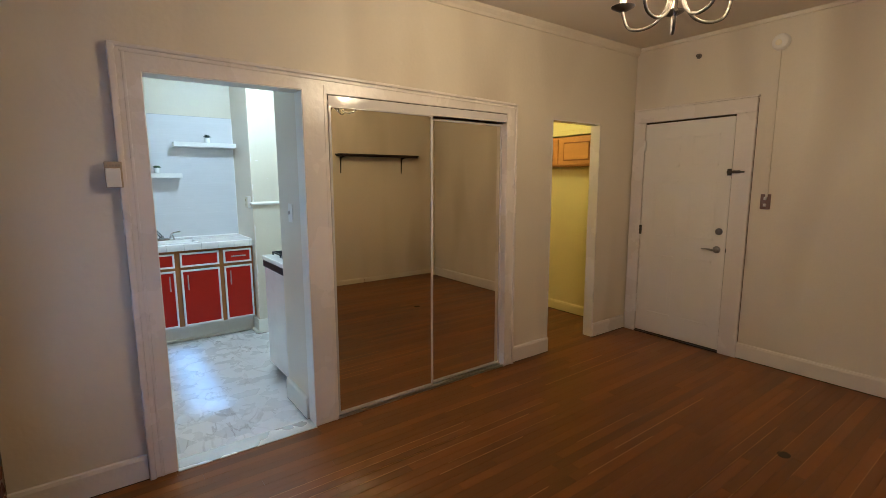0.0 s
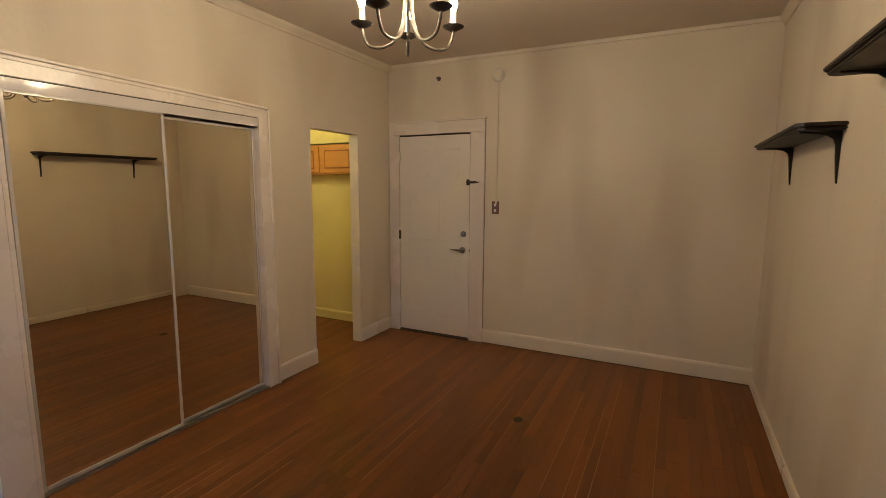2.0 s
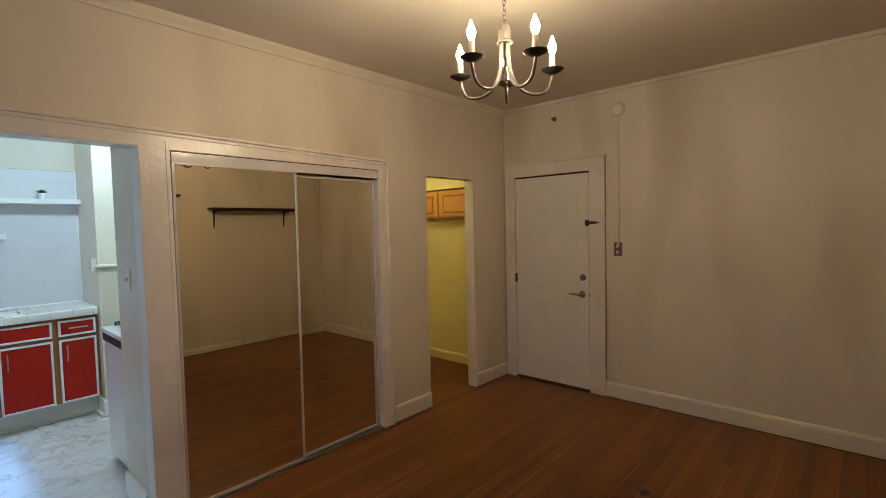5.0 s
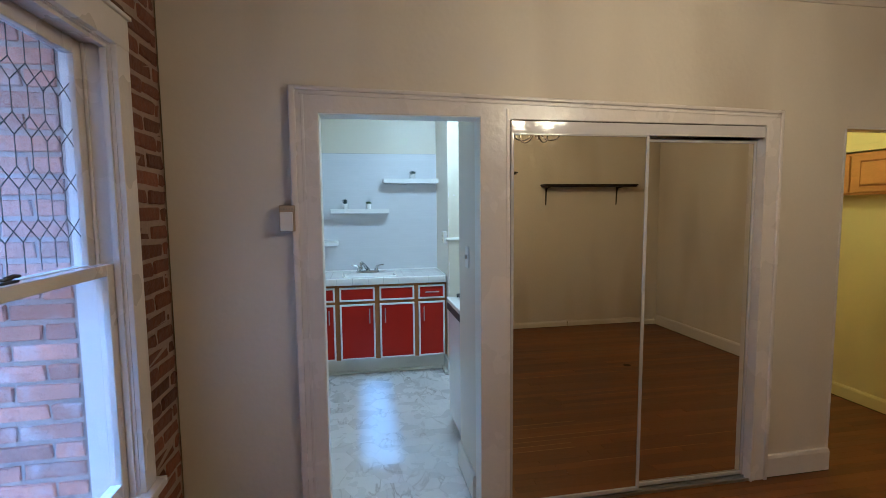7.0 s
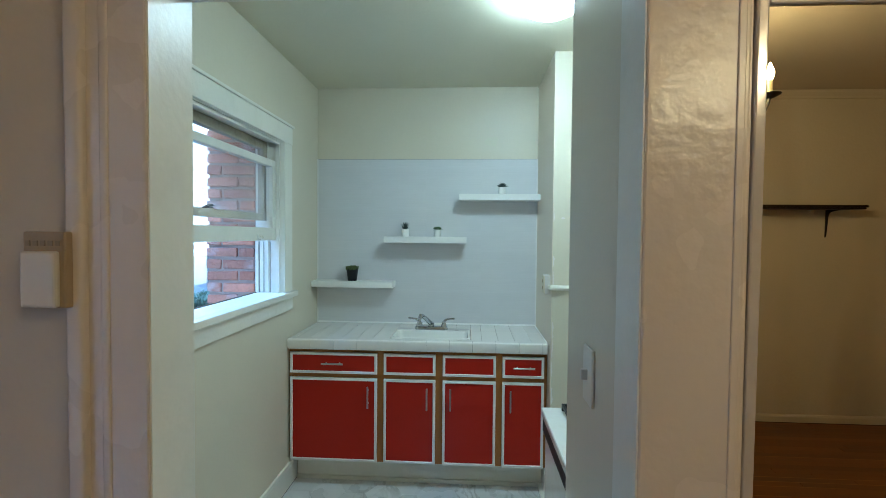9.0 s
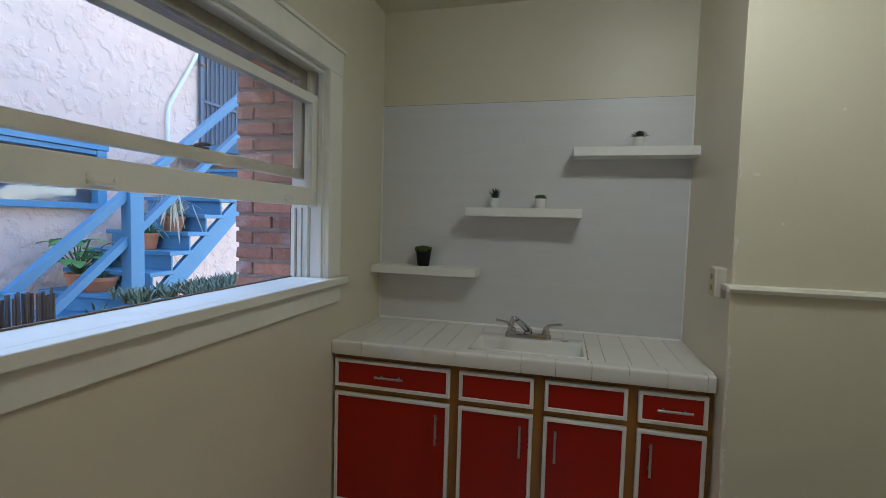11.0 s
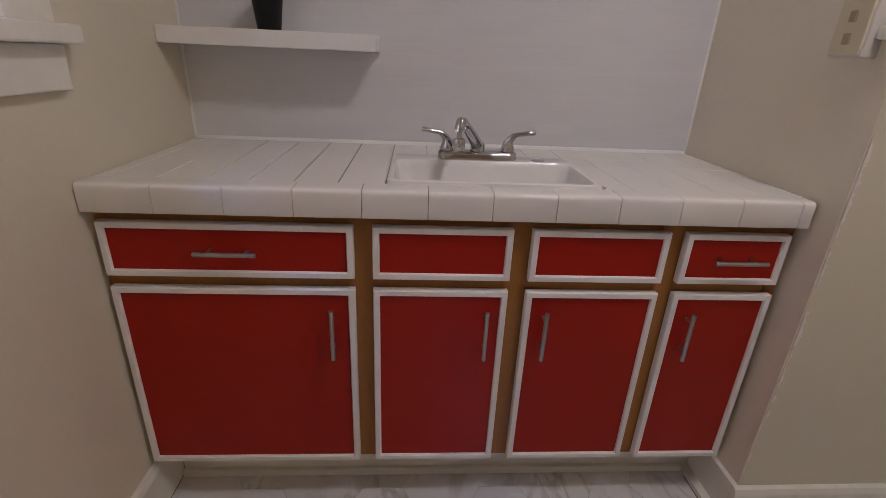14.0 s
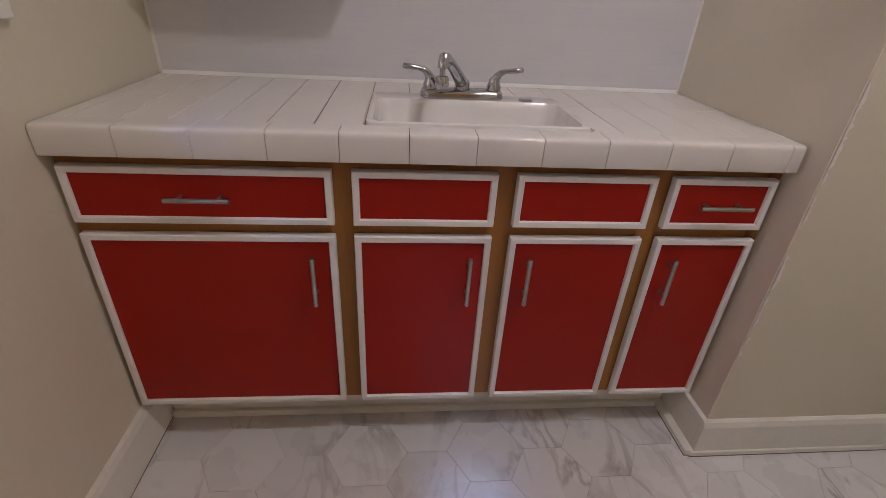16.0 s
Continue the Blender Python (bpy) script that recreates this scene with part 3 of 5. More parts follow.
def window(name, W, y0, y1, z0, z1, material, side, head, label, lift, meet, panes, outer, lock_y):
    """A double hung window in the west wall with casing, stool and apron."""
    w = setting(name, blocks((W, W + 0.022, y1, y1 + side, z0, z1), (W, W + 0.022, y0 - side, y0, z0, z1), bevel=0.003), material, label)
    part("head_casing", blocks((W, W + 0.024, y0 - side, y1 + side, z1, z1 + head), (W, W + 0.034, y0 - side - 0.01, y1 + side + 0.01, z1 + head, z1 + head + 0.015), bevel=0.003), material, w)
    part("jamb", blocks((W - 0.16, W + 0.004, y1 - 0.004, y1 + 0.012, z0, z1), (W - 0.16, W + 0.004, y0 - 0.012, y0 + 0.004, z0, z1), (W - 0.16, W + 0.004, y0, y1, z1 - 0.004, z1 + 0.012)), material, w)
    part("stop", blocks((W - 0.028, W - 0.006, y1 - 0.016, y1 - 0.004, z0, z1 - 0.005), (W - 0.028, W - 0.006, y0 + 0.004, y0 + 0.016, z0, z1 - 0.005), (W - 0.028, W - 0.006, y0, y1, z1 - 0.018, z1 - 0.004),
                        (W - 0.083, W - 0.073, y1 - 0.016, y1 - 0.004, z0, z1 - 0.005), bevel=0.002), material, w)
    part("window_stool", blocks((W - 0.16, W + 0.0004, y0 - 0.004, y1 + 0.004, z0 - 0.035, z0), (W + 0.0006, W + 0.05, y0 - side - 0.02, y1 + side + 0.03, z0 - 0.035, z0 + 0.0005), bevel=0.005), material, w)
    part("apron", blocks((W, W + 0.02, y0 - side, y1 + side + 0.01, z0 - 0.12, z0 - 0.036), bevel=0.003), material, w)
    low = sash(w, "lower_sash", W - 0.072, W - 0.030, y0 + 0.004, y1 - 0.005, z0 + lift, meet + lift + 0.02, 0.05, (0.075, 0.04), material, panes[0])
    up = sash(w, "upper_sash", W - 0.125, W - 0.085, y0 + 0.004, y1 - 0.005, meet - 0.02, z1 - 0.004, 0.05, (0.04, 0.05), outer, panes[1])
    x, z = (W - 0.06, meet + 0.02) if not lift else (W - 0.105, meet + 0.02)
    lock = blocks((x - 0.014, x + 0.014, lock_y - 0.03, lock_y + 0.03, z, z + 0.008), (x - 0.010, x + 0.010, lock_y - 0.016, lock_y + 0.012, z + 0.008, z + 0.015), bevel=0.003)
    tube(lock, [(x, lock_y - 0.002, z + 0.012), (x + 0.008, lock_y + 0.020, z + 0.018), (x + 0.010, lock_y + 0.036, z + 0.016)], [0.007, 0.006, 0.004], 8)
    part("sash_lock", lock, BRONZE, up if lift else low, "dark sash lock")
    return w, low, up


_, low_1, up_1 = window("window_1", W, RW[0], RW[1], RW[2], RW[3], TRIM, 0.092, 0.11, "white painted double hung window with leaded upper sash", 0.0, 1.38, (DUSTY_LOW, DUSTY), TRIM, -0.87)
window_2, low_2, _ = window("window_2", KX, KW[0], KW[1], KW[2], KW[3], KTRIM, 0.12, 0.105, "white double hung kitchen window, lower sash raised", 0.318, 1.70, (PANE, PANE), WEATHERED_BACKLIT, 1.445)
for a, b, deep, m in ((-0.160, -0.154, 0.014, GAP), (-0.1535, -0.136, 0.020, KTRIM), (-0.1355, -0.133, 0.007, JOINT), (-0.126, -0.108, 0.012, KTRIM), (-0.1075, -0.105, 0.006, JOINT), (-0.068, -0.0655, 0.006, JOINT)):
    part("sash_track", blocks((KX + a, KX + b, KW[1] - deep, KW[1] - 0.0035, KW[2] + 0.0005, 1.555)), m, window_2)
part("track_line", blocks((KX - 0.154, KX - 0.146, KW[0], KW[1] - 0.021, KW[2] + 0.0003, KW[2] + 0.005)), SOOT, window_2, "dark groove along the sill")
for y, h in ((1.055, 0.036), (1.83, 0.024)):
    bm = blocks((KX - 0.031, KX - 0.026, y - h, y + h, 1.572, 1.600), bevel=0.002)
    tube(bm, [(KX - 0.027, y - h, 1.590), (KX - 0.016, y - h * 0.7, 1.578), (KX - 0.012, y, 1.574), (KX - 0.016, y + h * 0.7, 1.578), (KX - 0.027, y + h, 1.590)], 0.005, 8)
    part("sash_lift", bm, KTRIM, low_2, "worn painted sash lift")
part("sash_lift", blocks((W - 0.031, W - 0.018, -0.60, -0.53, 0.565, 0.58), bevel=0.004), KTRIM, low_1)

for y0, y1, z in ((RW[0], RW[1], RW[2]), (KW[0], 2.12, KW[2] - 0.09)):
    bm = extrude([(W - 0.145, z - 0.012), (OUT - 0.04, z - 0.055), (OUT - 0.04, z - 0.10), (W - 0.145, z - 0.10)], "y", y0 - 0.01, y1 + 0.005)
    setting("window_sill_outside", bm, KTRIM, "worn white outer window sill")


# ---- entrance door ----
def entry_door():
    d = setting("door_1", bmesh.new(), DOOR, "closed white six panel entrance door")
    # Dark plate behind the slab paints the shade of the gap round it.
    part("gap", block(E - 0.003, E - 0.001, EY0, EY1, 0.0125, 2.045), GAP, d, "dark plate for the shade round the slab")
    part("slab", blocks((E - 0.012, E - 0.0035, EY0 + 0.007, EY1 - 0.004, 0.022, 2.029), bevel=0.003), DOOR, d)
    for y0, y1 in ((EY0 + 0.115, EY0 + 0.345), (EY1 - 0.345, EY1 - 0.115)):
        for z0, z1 in ((0.22, 0.80), (0.98, 1.50), (1.63, 1.90)):
            bm = bmesh.new()
            # a raised bead round a shallow raised field
            for a0, a1, b0, b1, h in ((y0, y1, z0, z0 + 0.014, 0.008), (y0, y1, z1 - 0.014, z1, 0.008), (y0, y0 + 0.014, z0 + 0.014, z1 - 0.014, 0.0010), (y1 - 0.014, y1, z0 + 0.014, z1 - 0.014, 0.0010), (y0 + 0.035, y1 - 0.035, z0 + 0.035, z1 - 0.035, 0.0009)):
                box(bm, E - 0.012 - h, E - 0.010, a0, a1, b0, b1)
            bmesh.ops.bevel(bm, geom=list(bm.edges), offset=0.0004, segments=1, affect="EDGES")
            part("panel", bm, DOOR, d)
    for z in (0.25, 1.03, 1.83):
        h = part("hinge", blocks((E - 0.030, E - 0.010, EY1 - 0.016, EY1 + 0.004, z - 0.045, z + 0.045), bevel=0.004), BRONZE if z == 1.03 else DOOR, d)
    # lever and its rose
    y, z = EY0 + 0.075, 0.91
    bm = lathe([(0.031, 0), (0.031, 0.006), (0.024, 0.014), (0.011, 0.018), (0.011, 0.045), (0, 0.045)], 24)
    bm.transform(pose(E - 0.012, y, z, 0, -90, 0))
    tube(bm, [(E - 0.052, y - 0.008, z), (E - 0.055, y + 0.03, z), (E - 0.050, y + 0.075, z + 0.004), (E - 0.046, y + 0.115, z + 0.0)], [0.009, 0.009, 0.007, 0.006], 10)
    part("lever_handle", bm, DARK_STEEL, d, "satin nickel lever handle", True)
    bm = lathe([(0.030, 0), (0.030, 0.006), (0.022, 0.016), (0.012, 0.018), (0.012, 0.024), (0, 0.024)], 24)
    bm.transform(pose(E - 0.012, EY0 + 0.068, 1.068, 0, -90, 0))
    part("deadbolt", bm, DARK_STEEL, d, "round nickel deadbolt", True)
    # swing bar guard
    bm = blocks((E - 0.030, E - 0.012, EY0 + 0.005, EY0 + 0.035, 1.545, 1.60), (E - 0.036, E - 0.024, EY0 - 0.065, EY0 - 0.008, 1.562, 1.586), bevel=0.003)
    tube(bm, [(E - 0.04, EY0 + 0.03, 1.573), (E - 0.045, EY0 - 0.03, 1.573), (E - 0.04, EY0 - 0.10, 1.573)], [0.011, 0.008, 0.006], 8)
    part("swing_guard", bm, BRONZE, d, "dark metal swing bar guard")
    part("strike_plate", blocks((E - 0.026, E - 0.022, EY0 - 0.006, EY0 + 0.001, 0.895, 0.925), bevel=0.001), BRONZE, d)


entry_door()


# ---- mirrored closet doors ----
def mirror_door(x0, x1, y, label, lean=0.0, h=1.935):
    t = thing("mirror_door", ((x0 + x1) / 2, y, 0.02), label, "sliding door", "closet doors")
    w = (x1 - x0) / 2
    t.matrix_basis = pose((x0 + x1) / 2, y, 0.02, lean, 0, 0)
    part("frame", blocks((-w, -w + 0.017, -0.010, 0.012, 0, h), (w - 0.017, w, -0.010, 0.012, 0, h), (-w + 0.017, w - 0.017, -0.010, 0.012, 0, 0.022), (-w + 0.017, w - 0.017, -0.010, 0.012, h - 0.018, h), bevel=0.003), ALU, t)
    part("mirror", block(-w + 0.014, w - 0.014, -0.004, 0.004, 0.018, h - 0.014), MIRROR, t, "clear mirror glass")


mirror_door(CX0 + 0.005, 1.655, 0.018, "mirrored sliding closet door in a narrow aluminium frame", 0.5)
mirror_door(1.630, CX1 - 0.005, 0.050, "mirrored sliding closet door behind the other", 0.0, 1.917)
track = thing("closet_track", (CX0, N, 0), "aluminium sliding door track with glossy fascia", "door track")
part("fascia", blocks((0.006, CX1 - CX0 - 0.006, -0.030, -0.025, 1.945, CZ - 0.006), (0.006, CX1 - CX0 - 0.006, -0.0315, -0.029, 1.945, 1.953), bevel=0.001), FASCIA, track, "glossy painted fascia")
part("upper_track", blocks((0.004, CX1 - CX0 - 0.004, -0.006, 0.062, CZ - 0.02, CZ - 0.002), bevel=0.001), ALU, track)
# Dark strip behind the fascia stands for the shade in its upper gap.
part("gap", block(0.003, CX1 - CX0 - 0.003, -0.022, -0.008, CZ - 0.030, CZ - 0.001), GAP, track, "dark strip for the shade above the fascia")
part("bottom_rail", blocks((0.002, CX1 - CX0 - 0.002, -0.022, 0.055, 0.0, 0.006), (0.002, CX1 - CX0 - 0.002, -0.022, -0.018, 0.006, 0.018), (0.002, CX1 - CX0 - 0.002, 0.012, 0.016, 0.006, 0.018), bevel=0.001), STEEL, track)


# ---- wall shelves on black brackets ----
def wall_shelf(x0, x1, z, label):
    """A dark shelf with clipped corners and a moulded edge on two iron brackets."""
    t = thing("wall_shelf", ((x0 + x1) / 2, S, z), label, "shelf", "dark wall shelves")
    w, d = (x1 - x0) / 2, 0.18
    bm = extrude([(-w, 0), (w, 0), (w, d - 0.03), (w - 0.03, d), (-w + 0.03, d), (-w, d - 0.03)], "z", 0.008, 0.026)
    bm2 = extrude([(-w + 0.012, 0), (w - 0.012, 0), (w - 0.012, d - 0.036), (w - 0.036, d - 0.012), (-w + 0.036, d - 0.012), (-w + 0.012, d - 0.036)], "z", -0.006, 0.008)
    me = bpy.data.meshes.new("shelf_edge")
    bm2.to_mesh(me)
    bm2.free()
    bm.from_mesh(me)
    bpy.data.meshes.remove(me)
    bmesh.ops.bevel(bm, geom=[e for e in bm.edges if abs(e.verts[0].co.z - e.verts[1].co.z) < 0.001], offset=0.004, segments=2, affect="EDGES")
    part("board", bm, BLACK, t)
    for x in (-w + 0.075, w - 0.215) if x1 > 3 else (-w + 0.215, w - 0.11):
        profile = [(0.0, -0.008), (0.15, -0.008), (0.15, -0.013), (0.10, -0.017), (0.05, -0.026), (0.028, -0.042), (0.021, -0.065), (0.016, -0.125), (0.010, -0.19), (0.006, -0.229), (0.0, -0.232)]
        bm = extrude(profile, "x", x - 0.0065, x + 0.0065)
        bmesh.ops.bevel(bm, geom=list(bm.edges), offset=0.002, segments=1, affect="EDGES")
        part("bracket", bm, IRON, t, "black iron bracket")
    return t


wall_shelf(2.385, 3.625, 1.785, "dark wooden shelf on two iron brackets near the corner")
wall_shelf(0.82, 2.045, 1.932, "dark wooden shelf on two iron brackets, mounted higher")


# ---- chandelier ----
def chandelier(x, y):
    t = thing("chandelier", (x, y, 0), "five arm pewter chandelier with lit candle bulbs", "chandelier")
    bm = lathe([(0.05, H - 0.001), (0.052, H - 0.012), (0.03, H - 0.022), (0.008, H - 0.032), (0, H - 0.032)], 20)
    part("ceiling_rose", bm, PEWTER, t, smooth=True)
    bm = bmesh.new()
    z, k = H - 0.03, 0
    while z > 2.430:
        a = (k % 2) * math.pi / 2
        ring = [(0.007 * math.cos(u) * math.cos(a), 0.007 * math.cos(u) * math.sin(a), z - 0.012 + 0.015 * math.sin(u)) for u in [i * math.pi / 5 for i in range(11)]]
        tube(bm, ring, 0.0018, 5)
        z, k = z - 0.022, k + 1
    part("chain", bm, PEWTER, t)
    part("hub", lathe([(0.0, 2.434), (0.006, 2.430), (0.012, 2.415), (0.024, 2.405), (0.026, 2.396), (0.026, 2.342), (0.034, 2.337), (0.034, 2.330), (0.0, 2.330)], 20), PEWTER, t, smooth=True)
    part("stem", lathe([(0.006, 2.330), (0.006, 2.173), (0.010, 2.167), (0.007, 2.158), (0.0, 2.148)], 10), PEWTER, t, smooth=True)
    for i in range(5):
        a = radians(-112 + 72 * i)
        c, s = math.cos(a), math.sin(a)
        key = [(0.016, 2.333), (0.018, 2.279), (0.024, 2.226), (0.040, 2.178), (0.068, 2.142), (0.105, 2.125), (0.145, 2.123), (0.180, 2.136), (0.196, 2.162), (0.206, 2.194), (0.208, 2.216)]
        path = []
        for j in range(len(key) - 1):
            p0, p1, p2, p3 = (Vector(key[max(0, min(len(key) - 1, j + d))]) for d in (-1, 0, 1, 2))
            path += [0.5 * (2 * p1 + (p2 - p0) * u + (2 * p0 - 5 * p1 + 4 * p2 - p3) * u * u + (3 * p1 - p0 - 3 * p2 + p3) * u ** 3) for u in (0, 0.34, 0.67)]
        path.append(Vector(key[-1]))
        arm = part("arm", tube(bmesh.new(), [(r * c, r * s, z) for r, z in path], 0.0062, 10), PEWTER, t, smooth=True)
        centre = (0.208 * c, 0.208 * s, 2.216)
        part("drip_pan", lathe([(0.008, -0.008), (0.02, -0.004), (0.044, 0.008), (0.048, 0.013), (0.044, 0.014), (0.016, 0.008), (0.016, 0.022), (0, 0.022)], 20, centre), BRONZE, arm, "dark round drip pan", True)
        part("candle", lathe([(0.0125, 0.016), (0.0125, 0.072), (0.009, 0.076), (0, 0.076)], 14, centre), CANDLE, arm, "ivory candle sleeve", True)
        part("bulb", lathe([(0.007, 0.076), (0.013, 0.087), (0.0175, 0.102), (0.016, 0.116), (0.009, 0.134), (0.004, 0.149), (0, 0.154)], 14, centre), FLAME, arm, "lit flame shaped bulb", True)


chandelier(1.675, -1.638)


# ---- small things on the room's walls ----
def smoke_detector(y, z):
    t = thing("smoke_detector", (E, y, z), "round white smoke detector on a conduit box", "smoke detector")
    bm = lathe([(0.062, 0), (0.062, 0.010), (0.056, 0.016), (0.054, 0.030), (0.040, 0.042), (0.018, 0.046), (0, 0.046)], 28)
    bm.transform(pose(0, 0, 0, 0, -90, 0))
    part("cover", bm, PLASTIC, t, smooth=True)
    bm = lathe([(0.022, 0.0), (0.022, 0.006), (0.018, 0.009), (0, 0.009)], 20)
    bm.transform(pose(-0.041, 0.004, -0.008, 0, -90, 0))
    part("grille", bm, IVORY, t, smooth=True)


smoke_detector(-1.17, 2.545)
t = thing("sprinkler_head", (E, -0.56, 2.565), "small brass wall sprinkler head", "sprinkler")
bm = lathe([(0.022, 0), (0.022, 0.004), (0.010, 0.008), (0.008, 0.03), (0.013, 0.034), (0.013, 0.037), (0, 0.038)], 16)
bm.transform(pose(0, 0, 0, 0, -90, 0))
part("head", bm, PEWTER, t, smooth=True)
t = thing("cable_conduit", (E, -1.17, 1.37), "narrow painted surface cable conduit", "conduit")
part("channel", blocks((-0.013, 0, -0.009, 0.009, 0, 1.115), bevel=0.003), WALL, t)
t = thing("switch_plate", (E, -1.165, 1.335), "reddish brown metal two switch plate", "light switch")
part("plate", blocks((-0.008, 0, -0.036, 0.036, -0.060, 0.060), bevel=0.003), surface("brown plate", (0.16, 0.09, 0.07), 0.35, metal=0.3), t)
for dz in (-0.026, 0.026):
    part("toggle", blocks((-0.022, -0.006, -0.010, 0.010, dz - 0.012, dz + 0.012), bevel=0.003), PLASTIC, t, "pale toggle")
t = thing("door_chime", (-0.147, N, 1.486), "small beige door chime box with a grey cover", "door chime")
part("box", blocks((-0.034, 0.034, -0.052, 0, 0, 0.118), bevel=0.003), surface("tan plastic", (0.36, 0.28, 0.18), 0.45), t)
part("cover", blocks((-0.031, 0.026, -0.062, -0.050, 0.002, 0.088), bevel=0.004), PLASTIC, t, "pale grey cover")
bm = blocks(*[(-0.028 + 0.012 * i, -0.021 + 0.012 * i, -0.054, -0.051, 0.096, 0.104) for i in range(5)])
part("vent", bm, surface("dusty slot", (0.28, 0.23, 0.16), 0.6), t)


# ---- hall: wall cabinet, shelf board, lamp ----
def hall_cabinet():
    t = thing("wall_cabinet", (3.95, 0.90, 1.655), "honey oak wall cabinet with raised panel doors", "cabinet")
    part("body", blocks((0.0, 0.10, -0.52, 0.75, 0, 0.32), bevel=0.003), HONEY, t)
    for y0, y1 in ((-0.55, -0.08), (-0.06, 0.41)):
        d = part("door", blocks((-0.018, 0, y0, y1, 0.02, 0.30), bevel=0.004), HONEY, t)
        # The recess shade round the panel is put into a darker honey.
        part("groove", blocks((-0.0195, -0.0175, y0 + 0.062, y1 - 0.062, 0.060, 0.260)), HONEY_SHADE, d, "groove round the panel, darkened for its shade")
        part("raised_panel", blocks((-0.027, -0.019, y0 + 0.075, y1 - 0.075, 0.075, 0.245), bevel=0.007), HONEY, d)
        part("bead", blocks((-0.021, -0.017, y0 + 0.055, y1 - 0.055, 0.052, 0.062), (-0.021, -0.017, y0 + 0.055, y1 - 0.055, 0.258, 0.268), (-0.021, -0.017, y0 + 0.055, y0 + 0.065, 0.062, 0.258), (-0.021, -0.017, y1 - 0.065, y1 - 0.055, 0.062, 0.258), bevel=0.002), HONEY, d)


hall_cabinet()
t = thing("cabinet_valance", (3.93, 0.90, 1.985), "cream painted board above the cabinet", "board")
part("board", blocks((0, 0.12, -0.75, 1.2, 0, 0.05), bevel=0.003), HALL, t)
t = thing("hall_lamp", (3.15, 0.95, 2.6), "small round lit ceiling lamp", "ceiling lamp")
part("base", lathe([(0.06, 0), (0.06, -0.02), (0.03, -0.03), (0, -0.03)], 20), WHITE, t)
part("bulb", lathe([(0.015, -0.03), (0.03, -0.06), (0.032, -0.085), (0.02, -0.11), (0, -0.118)], 16), HALL_GLOW, t, "lit bulb", True)


# ---- kitchen cabinets ----
def bar_handle(parent, x, z, length, upright, y):
    """A thin bar pull on two posts."""
    bm = bmesh.new()
    u = length / 2
    a, b = ((x, y - 0.030, z - u), (x, y - 0.030, z + u)) if upright else ((x - u, y - 0.030, z), (x + u, y - 0.030, z))
    tube(bm, [a, b], 0.0055, 10)
    for s in (-0.62, 0.62):
        p = (x, y, z + s * u) if upright else (x + s * u, y, z)
        tube(bm, [p, (p[0], y - 0.030, p[2])], 0.004, 8)
    part("handle", bm, STEEL, parent, "brushed metal bar handle", True)


def red_front(parent, name, x0, x1, z0, z1):
    """A red front with a mitred white half round border."""
    y0, y1, m = 0.0, 0.018, 0.016
    f = part(name, blocks((x0 + 0.002, x1 - 0.002, y0 + 0.004, y1, z0 + 0.002, z1 - 0.002), bevel=0.001), RED, parent, "red laminate front")
    bm = bmesh.new()
    for k in range(4):
        outer = [(x0, z0), (x1, z0), (x1, z1), (x0, z1)]
        inner = [(x0 + m, z0 + m), (x1 - m, z0 + m), (x1 - m, z1 - m), (x0 + m, z1 - m)]
        rows = []
        for c in (k, (k + 1) % 4):
            (ox, oz), (ix, iz) = outer[c], inner[c]
            rows.append([bm.verts.new(v) for v in ((ox, y1 - 0.001, oz), (ox, y0, oz), (ox + (ix - ox) * 0.12, y0 - 0.0035, oz + (iz - oz) * 0.12), (ox + (ix - ox) * 0.86, y0 - 0.0035, oz + (iz - oz) * 0.86), (ix, y0, iz), (ix, y0 + 0.005, iz))])
        for i in range(5):
            bm.faces.new((rows[0][i], rows[1][i], rows[1][i + 1], rows[0][i + 1]))
    part("border", bm, MOULD, f, "white mitred border")
    return f


